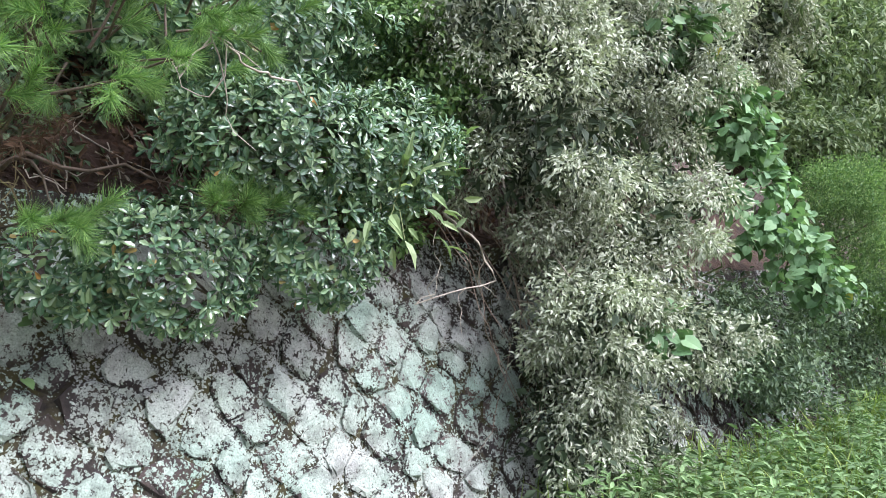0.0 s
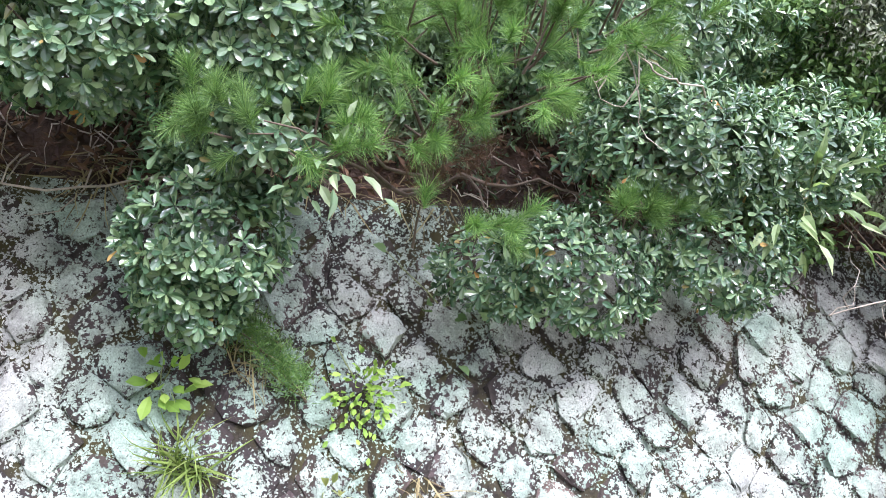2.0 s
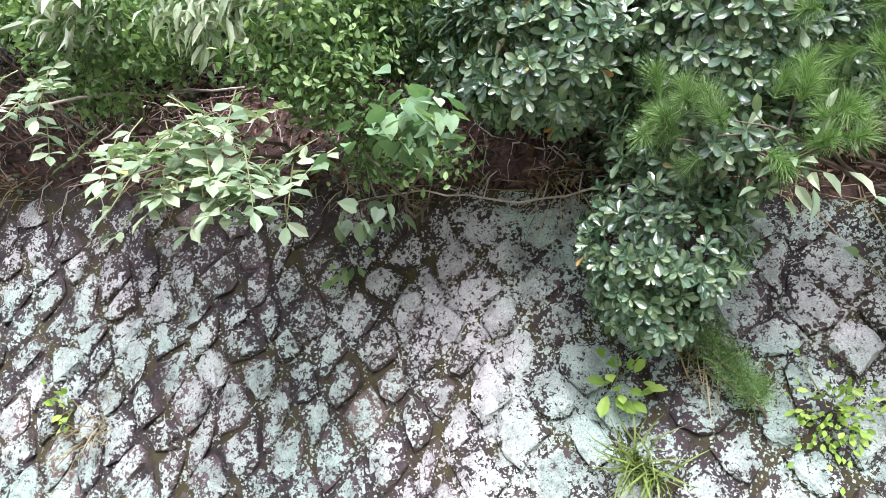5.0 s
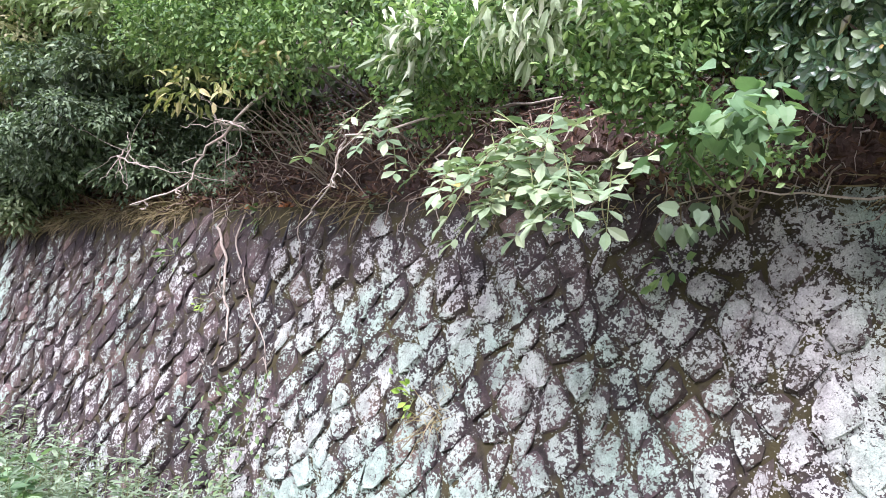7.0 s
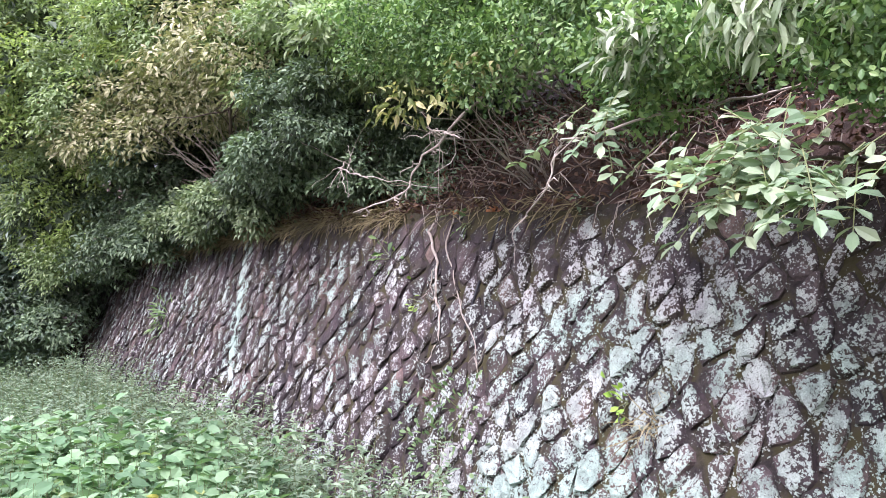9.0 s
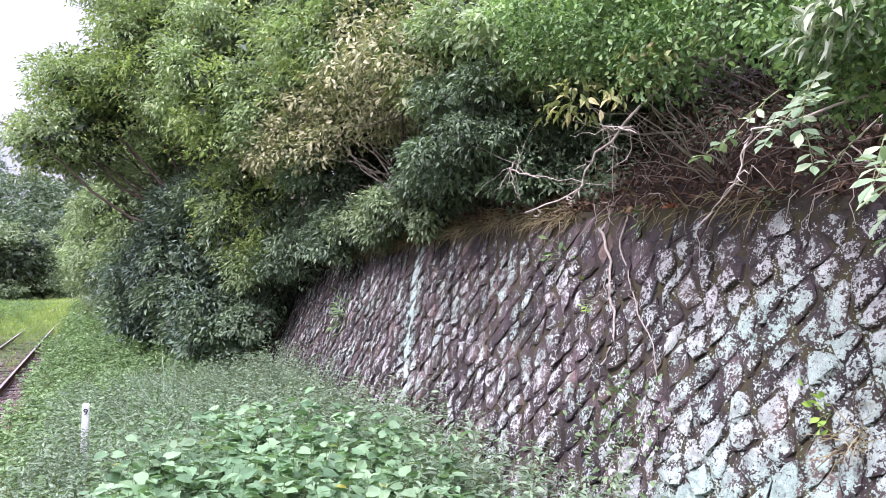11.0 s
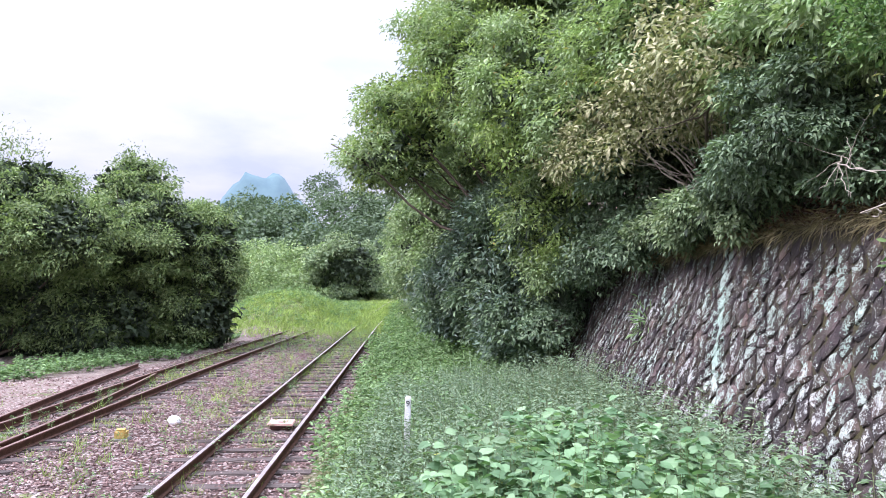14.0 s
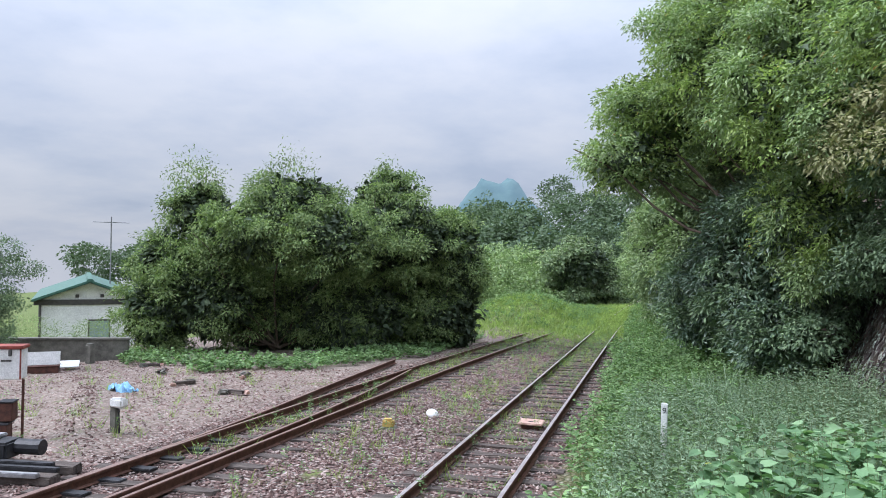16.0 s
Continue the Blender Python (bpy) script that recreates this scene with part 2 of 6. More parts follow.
def stone_material(name, grout=False):
    """Purple-brown wall stone under white and mint crusts of lichen; the joints dark with moss."""
    m, t, b, out = material(name)
    geo = t.nodes.new("ShaderNodeNewGeometry")
    sep = t.nodes.new("ShaderNodeSeparateXYZ")
    t.links.new(geo.outputs["Position"], sep.inputs[0])
    along, up = sep.outputs["Y"], sep.outputs["Z"]
    if grout:
        rock = ramp(t, [(0.3, (0.012, 0.010, 0.009)), (0.7, (0.060, 0.050, 0.044))])
        t.links.new(noise_tex(t, 26, 6, 0.7), rock.inputs[0])
        col = rock.outputs[0]
    else:
        info = t.nodes.new("ShaderNodeObjectInfo")
        own = t.nodes.new("ShaderNodeMath"); own.operation = "FRACT"
        t.links.new(calc(t, "ADD", info.outputs["Random"], geo.outputs["Random Per Island"]), own.inputs[0])
        tone = ramp(t, [(0.0, (0.055, 0.042, 0.042)), (0.35, (0.088, 0.066, 0.064)), (0.7, (0.12, 0.092, 0.088)), (1.0, (0.19, 0.135, 0.115))])
        t.links.new(own.outputs[0], tone.inputs[0])
        speck = ramp(t, [(0.3, 0.55), (0.7, 1.35)])
        t.links.new(noise_tex(t, 55, 5, 0.65), speck.inputs[0])
        col = blend(t, 1.0, tone.outputs[0], speck.outputs[0], "MULTIPLY")
        stain = ramp(t, [(0.36, 0.0), (0.56, 1.0)])
        t.links.new(noise_tex(t, 3.1, 6, 0.66, (1, 1, 0.6)), stain.inputs[0])
        col = blend(t, calc(t, "MULTIPLY", stain.outputs[0], 0.85), col, (0.026, 0.023, 0.023))
    # moss
    mossy = ramp(t, [(0.43, 0.0), (0.58, 1.0)])
    t.links.new(noise_tex(t, 4.0, 5, 0.6), mossy.inputs[0])
    col = blend(t, calc(t, "MULTIPLY", mossy.outputs[0], 0.75 if grout else 0.25), col, (0.052, 0.047, 0.015))
    # cover of lichen along the wall: thick at one end, thin at the other
    where = t.nodes.new("ShaderNodeMapRange")
    where.inputs[1].default_value, where.inputs[2].default_value = -6.0, 18.0
    t.links.new(along, where.inputs[0])
    cover = ramp(t, [(0.0000, 0.40), (0.0958, 0.52), (0.1208, 0.60), (0.1542, 0.66), (0.2083, 0.60), (0.2417, 0.53), (0.2625, 0.53), (0.2833, 0.63), (0.3083, 0.60), (0.3250, 0.44), (0.3500, 0.42), (0.3750, 0.49), (0.4208, 0.46), (0.4458, 0.32), (0.4792, 0.25), (0.6250, 0.21), (1.0000, 0.16)])
    t.links.new(where.outputs[0], cover.inputs[0])
    level = calc(t, "MULTIPLY", calc(t, "SUBTRACT", cover.outputs[0], 0.5), 1.1 if grout else 0.85)
    # a long pale run of lichen down the far wall, and a pale patch near the foot
    off = calc(t, "ABSOLUTE", calc(t, "SUBTRACT", calc(t, "SUBTRACT", along, calc(t, "MULTIPLY", up, 0.64)), 8.33))
    run = ramp(t, [(0.0, 0.44), (0.20, 0.0)])
    t.links.new(calc(t, "ADD", off, calc(t, "MULTIPLY", calc(t, "SUBTRACT", noise_tex(t, 5.0, 5), 0.5), 0.9)), run.inputs[0])
    dy = calc(t, "POWER", calc(t, "ABSOLUTE", calc(t, "SUBTRACT", along, 4.2)), 2.0)
    dz = calc(t, "POWER", calc(t, "ABSOLUTE", calc(t, "SUBTRACT", up, 1.25)), 2.0)
    foot = ramp(t, [(0.0, 0.16), (0.50, 0.0)])
    t.links.new(calc(t, "ADD", calc(t, "MULTIPLY", dy, 0.8), dz), foot.inputs[0])
    level = calc(t, "ADD", level, calc(t, "ADD", run.outputs[0], foot.outputs[0]))
    coarse = calc(t, "MULTIPLY", calc(t, "SUBTRACT", noise_tex(t, 3.2, 4, 0.5), 0.5), 0.6)
    mid = calc(t, "MULTIPLY", calc(t, "SUBTRACT", noise_tex(t, 13, 6, 0.75), 0.5), 1.5)
    wash = calc(t, "MULTIPLY", calc(t, "SUBTRACT", noise_tex(t, 4.5, 5, 0.6, (1, 1, 0.28)), 0.5), 1.0)
    base_level = calc(t, "ADD", calc(t, "ADD", coarse, mid), calc(t, "ADD", wash, level))
    if not grout:
        # the crust sits on the proud faces and thins out towards the joints
        face = t.nodes.new("ShaderNodeAttribute")
        face.attribute_name = "proud_face"
        base_level = calc(t, "ADD", base_level, calc(t, "MULTIPLY", calc(t, "SUBTRACT", face.outputs["Fac"], 0.75), 0.34))
        # one stone takes the growth more readily than the next
        base_level = calc(t, "ADD", base_level, calc(t, "MULTIPLY", calc(t, "SUBTRACT", own.outputs[0], 0.45), 0.16))
    # the crust thins out over the top courses, beyond 1.2 m along
    thin_top = t.nodes.new("ShaderNodeMapRange")
    thin_top.inputs[1].default_value, thin_top.inputs[2].default_value, thin_top.inputs[4].default_value = 2.55, 3.15, 0.22
    t.links.new(calc(t, "ADD", up, calc(t, "MULTIPLY", calc(t, "SUBTRACT", noise_tex(t, 2.2, 4), 0.5), 1.2)), thin_top.inputs[0])
    thin_along = t.nodes.new("ShaderNodeMapRange")
    thin_along.inputs[1].default_value, thin_along.inputs[2].default_value = 1.2, 2.0
    t.links.new(along, thin_along.inputs[0])
    base_level = calc(t, "SUBTRACT", base_level, calc(t, "MULTIPLY", thin_top.outputs[0], thin_along.outputs[0]))
    # round crusts of three sizes, which run together where they are many
    warp = t.nodes.new("ShaderNodeVectorMath"); warp.operation = "ADD"
    shake = node(t, "ShaderNodeTexNoise", Scale=45.0, Detail=3.0)
    t.links.new(geo.outputs["Position"], shake.inputs["Vector"])
    small = t.nodes.new("ShaderNodeVectorMath"); small.operation = "SCALE"; small.inputs["Scale"].default_value = 0.035
    t.links.new(shake.outputs["Color"], small.inputs[0])
    t.links.new(geo.outputs["Position"], warp.inputs[0]); t.links.new(small.outputs[0], warp.inputs[1])
    mask = None
    for size, shift, reach in ((17.0, 0.04 if grout else 0.25, 0.60), (38.0, 0.17 if grout else 0.41, 0.56), (85.0, 0.33 if grout else 0.52, 0.52)):
        vor = node(t, "ShaderNodeTexVoronoi", Scale=size, Randomness=1.0)
        t.links.new(warp.outputs[0], vor.inputs["Vector"])
        csep = t.nodes.new("ShaderNodeSeparateColor")
        t.links.new(vor.outputs["Color"], csep.inputs[0])
        room = calc(t, "SUBTRACT", calc(t, "ADD", base_level, shift), calc(t, "MULTIPLY", csep.outputs[0], 0.72))
        gone = calc(t, "SUBTRACT", calc(t, "MULTIPLY", room, 2.2), calc(t, "MULTIPLY", calc(t, "SUBTRACT", vor.outputs["Distance"], reach * 0.25), 0.9))
        spot = ramp(t, [(0.0, 0.0), (0.10, 1.0)])
        t.links.new(gone, spot.inputs[0])
        mask = spot.outputs[0] if mask is None else calc(t, "MAXIMUM", mask, spot.outputs[0])
    crack = ramp(t, [(0.34, 0.0), (0.42, 1.0)])
    t.links.new(noise_tex(t, 60, 6, 0.75), crack.inputs[0])
    mask = calc(t, "MULTIPLY", mask, crack.outputs[0])
    tint = ramp(t, [(0.38, (0.47, 0.48, 0.44)), (0.47, (0.42, 0.48, 0.41)), (0.58, (0.34, 0.45, 0.37))])
    t.links.new(noise_tex(t, 1.1, 4), tint.inputs[0])
    grain = ramp(t, [(0.3, 0.55), (0.65, 1.10)])
    t.links.new(noise_tex(t, 120, 4, 0.7), grain.inputs[0])
    pale = blend(t, 1.0, tint.outputs[0], grain.outputs[0], "MULTIPLY")
    dirt = ramp(t, [(0.32, 0.45), (0.55, 1.0)])
    t.links.new(noise_tex(t, 7.0, 6, 0.7), dirt.inputs[0])
    pale = blend(t, 1.0, pale, dirt.outputs[0], "MULTIPLY")
    col = blend(t, mask, col, pale)
    t.links.new(col, b.inputs["Base Color"])
    b.inputs["Roughness"].default_value = 0.9
    b.inputs["Specular IOR Level"].default_value = 0.25
    h = calc(t, "ADD", calc(t, "MULTIPLY", noise_tex(t, 30, 6, 0.65), 1.0), calc(t, "MULTIPLY", mask, 0.25))
    bump(t, b, h, 0.7, 0.02)
    return m


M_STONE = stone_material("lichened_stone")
M_GROUT = stone_material("mossy_joint", True)


def ground_material():
    """Reddish ballast by the tracks, pale trodden gravel in the yard, green and earth beyond."""
    m, t, b, out = material("yard_ground")
    geo = t.nodes.new("ShaderNodeNewGeometry")
    sep = t.nodes.new("ShaderNodeSeparateXYZ")
    t.links.new(geo.outputs["Position"], sep.inputs[0])
    vor = node(t, "ShaderNodeTexVoronoi", Scale=17.0)
    t.links.new(geo.outputs["Position"], vor.inputs["Vector"])
    grit = ramp(t, [(0.0, (0.115, 0.072, 0.062)), (0.4, (0.225, 0.145, 0.128)), (0.75, (0.33, 0.245, 0.22)), (1.0, (0.48, 0.43, 0.39))])
    csep = t.nodes.new("ShaderNodeSeparateColor")
    t.links.new(vor.outputs["Color"], csep.inputs[0])
    t.links.new(csep.outputs[0], grit.inputs[0])
    joint = ramp(t, [(0.25, 1.0), (0.6, 0.35)])
    t.links.new(vor.outputs["Distance"], joint.inputs[0])
    ballast = blend(t, 1.0, grit.outputs[0], joint.outputs[0], "MULTIPLY")
    sand = ramp(t, [(0.3, (0.20, 0.16, 0.13)), (0.7, (0.36, 0.31, 0.26))])
    t.links.new(noise_tex(t, 3.0, 7, 0.65), sand.inputs[0])
    sandg = blend(t, 0.45, sand.outputs[0], ballast)
    side = t.nodes.new("ShaderNodeMapRange")
    side.inputs[1].default_value, side.inputs[2].default_value = -7.6, -9.2
    wob = calc(t, "ADD", sep.outputs["X"], calc(t, "MULTIPLY", noise_tex(t, 0.6, 3), 2.0))
    t.links.new(calc(t, "SUBTRACT", wob, 1.0), side.inputs[0])
    col = blend(t, side.outputs[0], ballast, sandg)
    green = ramp(t, [(0.35, (0.07, 0.09, 0.03)), (0.65, (0.15, 0.19, 0.055))])
    t.links.new(noise_tex(t, 2.0, 6), green.inputs[0])
    far = t.nodes.new("ShaderNodeMapRange")
    far.inputs[1].default_value, far.inputs[2].default_value = 38.0, 47.0
    t.links.new(calc(t, "ADD", sep.outputs["Y"], calc(t, "MULTIPLY", noise_tex(t, 0.4, 4), 6.0)), far.inputs[0])
    right = t.nodes.new("ShaderNodeMapRange")
    right.inputs[1].default_value, right.inputs[2].default_value = -1.3, -0.7
    t.links.new(calc(t, "ADD", sep.outputs["X"], calc(t, "MULTIPLY", sep.outputs["Y"], 0.036)), right.inputs[0])
    left = t.nodes.new("ShaderNodeMapRange")
    left.inputs[1].default_value, left.inputs[2].default_value = -22.0, -25.0
    t.links.new(sep.outputs["X"], left.inputs[0])
    patch = ramp(t, [(0.60, 0.0), (0.70, 0.8)])
    t.links.new(noise_tex(t, 0.9, 6, 0.6), patch.inputs[0])
    g = calc(t, "MAXIMUM", calc(t, "MAXIMUM", far.outputs[0], right.outputs[0]), calc(t, "MAXIMUM", left.outputs[0], patch.outputs[0]))
    t.links.new(blend(t, g, col, green.outputs[0]), b.inputs["Base Color"])
    b.inputs["Roughness"].default_value = 0.95
    b.inputs["Specular IOR Level"].default_value = 0.2
    bump(t, b, calc(t, "ADD", calc(t, "MULTIPLY", vor.outputs["Distance"], -1.0), noise_tex(t, 30, 4)), 0.8, 0.04)
    return m


M_GROUND = ground_material()
M_PEBBLE = leaf_material("ballast_stone", (0.1, 0.062, 0.054), (0.195, 0.128, 0.112), (0.36, 0.29, 0.26), 0.9, 0.0, None, 0.2)

# ---- mesh helpers ----
RNG = np.random.default_rng(7)


def mesh_object(name, verts, faces, mat, parent=None, label="", smooth=False):
    """One mesh object from vertices and a list of face arrays (each array holds faces of one size)."""
    verts = np.asarray(verts, np.float32).reshape(-1, 3)
    me = bpy.data.meshes.new(name)
    me.vertices.add(len(verts))
    me.vertices.foreach_set("co", verts.ravel())
    idx = np.concatenate([np.asarray(f, np.int32).ravel() for f in faces])
    sizes = np.concatenate([np.full(len(f), np.asarray(f).shape[1], np.int32) for f in faces])
    me.loops.add(len(idx))
    me.loops.foreach_set("vertex_index", idx)
    me.polygons.add(len(sizes))
    me.polygons.foreach_set("loop_start", np.concatenate([[0], np.cumsum(sizes)[:-1]]).astype(np.int32))
    me.polygons.foreach_set("use_smooth", np.full(len(sizes), smooth))
    me.materials.append(mat)
    me.update(calc_edges=True)
    ob = new(name, me)
    if parent:
        ob.parent = parent
    if label:
        ob["label"] = label
    return ob


def part(name, bm, mat, parent=None, label="", smooth=False):
    """Links a bmesh as one mesh object under a thing or a part."""
    me = bpy.data.meshes.new(name)
    bm.to_mesh(me)
    bm.free()
    me.materials.append(mat)
    if smooth:
        me.polygons.foreach_set("use_smooth", [True] * len(me.polygons))
    ob = new(name, me)
    if parent:
        ob.parent = parent
    if label:
        ob["label"] = label
    return ob


def box_bm(center, size, bevel=0.01, turn=0.0, tilt=0.0, rough=0.0):
    bm = bmesh.new()
    bmesh.ops.create_cube(bm, size=1.0)
    bmesh.ops.scale(bm, vec=size, verts=bm.verts)
    if bevel:
        bmesh.ops.bevel(bm, geom=bm.edges[:], offset=bevel, segments=2, affect="EDGES")
    if rough:
        for v in bm.verts:
            v.co += Vector(RNG.normal(0, rough, 3))
    bmesh.ops.transform(bm, matrix=Matrix.Translation(center) @ Matrix.Rotation(turn, 4, "Z") @ Matrix.Rotation(tilt, 4, "X"), verts=bm.verts)
    return bm


def unit(v):
    v = np.asarray(v, float)
    return v / np.maximum(np.linalg.norm(v, axis=-1, keepdims=True), 1e-9)


def tube(points, radii, sides=6):
    """Vertices and faces of a tapering tube."""
    p = np.asarray(points, float)
    r = np.broadcast_to(np.asarray(radii, float), (len(p),))
    d = unit(np.gradient(p, axis=0))
    a = unit(np.cross(d, np.where(np.abs(d[:, 2:]) > 0.9, [[1.0, 0, 0]], [[0, 0, 1.0]])))
    b = np.cross(d, a)
    ang = np.arange(sides) * 2 * np.pi / sides
    ring = p[:, None] + r[:, None, None] * (np.cos(ang)[None, :, None] * a[:, None] + np.sin(ang)[None, :, None] * b[:, None])
    i, j = np.meshgrid(np.arange(len(p) - 1), np.arange(sides), indexing="ij")
    k = (j + 1) % sides
    faces = np.stack([i * sides + j, i * sides + k, (i + 1) * sides + k, (i + 1) * sides + j], -1).reshape(-1, 4)
    return ring.reshape(-1, 3), faces


def bent(a, b, sag=0.0, wild=0.05, n=8):
    """A crooked line from a to b."""
    a, b = np.asarray(a, float), np.asarray(b, float)
    s = np.linspace(0, 1, n)[:, None]
    p = a + (b - a) * s
    w = np.cumsum(RNG.normal(0, wild, (n, 3)), 0)
    p += w - w[-1] * s - w[0] * (1 - s)
    p[:, 2] += sag * (4 * s * (1 - s))[:, 0]
    return p


def join(pieces):
    """Joins (verts, faces) pieces into one."""
    vs, fs, off = [], [], 0
    for v, f in pieces:
        vs.append(v)
        fs.append(f + off)
        off += len(v)
    return np.concatenate(vs), np.concatenate(fs)


# leaf outlines: along, across, lift; then triangles
KITE = (np.array([(0, 0, 0), (.45, -.5, .08), (1, 0, -.10), (.45, .5, .08)]), [(0, 1, 2), (0, 2, 3)])
OVAL = (np.array([(0, 0, 0), (.28, -.36, .05), (.68, -.5, .05), (1, 0, -.10), (.68, .5, .05), (.28, .36, .05), (.5, 0, 0)]),
        [(0, 1, 6), (1, 2, 6), (2, 3, 6), (3, 4, 6), (4, 5, 6), (5, 0, 6)])
WHORL = (np.array([(0, 0, 0), (.32, -.24, .04), (.70, -.5, .05), (.93, -.30, -.02), (1, 0, -.06), (.93, .30, -.02), (.70, .5, .05), (.32, .24, .04), (.55, 0, 0)]),
         [(0, 1, 8), (1, 2, 8), (2, 3, 8), (3, 4, 8), (4, 5, 8), (5, 6, 8), (6, 7, 8), (7, 0, 8)])
LANCE = (np.array([(0, 0, 0), (.25, -.45, .05), (.6, -.42, .02), (1, 0, -.22), (.6, .42, .02), (.25, .45, .05), (.45, 0, -.02)]), OVAL[1])
HEART = (np.array([(0, 0, 0), (-.12, -.28, .03), (.18, -.52, .06), (.58, -.40, .03), (1.0, 0, -.12), (.58, .40, .03), (.18, .52, .06), (-.12, .28, .03), (.4, 0, -.02)]),
         [(0, 1, 8), (1, 2, 8), (2, 3, 8), (3, 4, 8), (4, 5, 8), (5, 6, 8), (6, 7, 8), (7, 0, 8)])
BLADE = (np.array([(0, -.5, 0), (0, .5, 0), (.4, -.48, .02), (.4, .48, .02), (.75, -.3, -.06), (.75, .3, -.06), (1, 0, -.25)]),
         [(0, 2, 1), (1, 2, 3), (2, 4, 3), (3, 4, 5), (4, 6, 5)])
NEEDLE = (np.array([(0, -.5, 0), (0, .5, 0), (1, 0, -.06)]), [(0, 2, 1)])


def leaves(base, axis, normal, length, ratio, shape):
    """All leaves at once: base points, the way they point, the way they face, length and width to length."""
    t, tri = shape
    axis = unit(axis)
    side = unit(np.cross(normal, axis))
    nrm = np.cross(axis, side)
    L = np.broadcast_to(np.asarray(length, float), (len(base),))[:, None, None]
    v = base[:, None] + L * (t[None, :, 0:1] * axis[:, None] + ratio * t[None, :, 1:2] * side[:, None] + t[None, :, 2:3] * nrm[:, None])
    f = (np.arange(len(base)) * len(t))[:, None, None] + np.asarray(tri)[None]
    return v.reshape(-1, 3), f.reshape(-1, 3)


def lumps(p, scale, seed=0.0):
    """Smooth waves in space, about -1 to 1, for lumps and gaps."""
    q = np.asarray(p) * scale + seed
    x, y, z = q[:, 0], q[:, 1], q[:, 2]
    return (np.sin(x * 2.1 + 1.3 * np.sin(y * 1.7)) + np.sin(y * 2.3 + 1.1 * np.sin(z * 1.9)) + np.sin(z * 2.2 + 1.2 * np.sin(x * 1.6))) / 3


def shell(blobs, n, depth=0.35, gap=-0.45, grain=1.6, back=0.35, seed=0.0):
    """n points in the outer shell of a group of ellipsoids, lumpy and with gaps; also the way outwards."""
    bl = np.array(blobs, float)
    w = (bl[:, 3] * bl[:, 4] + bl[:, 4] * bl[:, 5] + bl[:, 3] * bl[:, 5]) ** 1.0
    pts, outs, have = [], [], 0
    while have < n:
        k = RNG.choice(len(bl), n, p=w / w.sum())
        d = unit(RNG.normal(0, 1, (n, 3)))
        r = 1.0 - depth * RNG.random(n) ** 1.6
        p = bl[k, :3] + d * bl[k, 3:6] * r[:, None]
        lump = lumps(p, grain / bl[k, 3:6].mean(1, keepdims=True), seed)
        p += d * bl[k, 3:6] * (0.16 * lump)[:, None]
        inner = np.zeros(n, bool)
        for i in range(len(bl)):
            q = np.linalg.norm((p - bl[i, :3]) / bl[i, 3:6], axis=1)
            inner |= (q < 0.62) & (k != i)
        keep = (lumps(p, 2.6 * grain / bl[k, 3:6].mean(1, keepdims=True), seed + 3) > gap) & ~inner
        keep &= (d[:, 0] < 0.35) | (RNG.random(n) < back)
        pts.append(p[keep])
        outs.append(d[keep])
        have += keep.sum()
    return np.concatenate(pts)[:n], np.concatenate(outs)[:n]


def clumped(blobs, k, size=0.42, core=0.72):
    """Breaks smooth forms up into many uneven clumps round a smaller core."""
    out = []
    for b in np.array(blobs, float):
        c, r = b[:3], b[3:6]
        out.append((*c, *(r * core)))
        for _ in range(k):
            d = unit(RNG.normal(0, 1, 3) + np.array([-0.25, 0, 0.15]))
            q = r * RNG.uniform(0.6, 1.15) * d
            w = size * RNG.uniform(0.55, 1.25) * r.mean()
            out.append((*(c + q), w * 1.15, w * RNG.uniform(.9, 1.4), w * RNG.uniform(.45, .8)))
    return out


def foliage(blobs, clusters, per, size, ratio, shape, spread=0.12, droop=0.0, lift=0.3, **kw):
    """Leaves in small tufts over the blobs."""
    c, o = shell(blobs, clusters, **kw)
    c, o = np.repeat(c, per, 0), np.repeat(o, per, 0)
    n = len(c)
    base = c + RNG.normal(0, spread, (n, 3)) * np.array([1, 1, 0.8])
    axis = unit(o * 0.55 + RNG.normal(0, 0.7, (n, 3)) + np.array([0, 0, -droop - 0.15]))
    face = unit(RNG.normal(0, 0.36, (n, 3)) + o * 0.75 + np.array([0, 0, lift + 0.5]))
    return leaves(base, axis, face, size * RNG.uniform(0.65, 1.25, n), ratio, shape)


def sprays(blobs, count, per, size, ratio, shape, radius=0.3, flat=0.25, droop=0.25, up=0.9, **kw):
    """Flat leafy sprays, one above another, as boughs carry them: leaves side by side in one plane each."""
    c, o = shell(blobs, count, **kw)
    nrm = unit(o * 0.45 + RNG.normal(0, flat, (count, 3)) + np.array([-0.12, 0, up]))
    a = unit(np.cross(nrm, RNG.normal(0, 1, (count, 3))))
    b = np.cross(nrm, a)
    ang = RNG.random((count, per)) * 6.283
    out = np.cos(ang)[..., None] * a[:, None] + np.sin(ang)[..., None] * b[:, None]
    r = radius * RNG.uniform(.55, 1.3, (count, 1)) * np.sqrt(RNG.random((count, per)))
    base = c[:, None] + out * r[..., None] + nrm[:, None] * RNG.normal(0, .12 * radius, (count, per, 1))
    base[..., 2] -= droop * r
    axis = unit(out + o[:, None] * 0.5 + RNG.normal(0, .45, (count, per, 3)) + np.array([0, 0, -droop]))
    face = nrm[:, None] + RNG.normal(0, flat, (count, per, 3))
    ln = size * RNG.uniform(.65, 1.25, (count, per))
    return leaves(base.reshape(-1, 3), axis.reshape(-1, 3), face.reshape(-1, 3), ln.ravel(), ratio, shape)


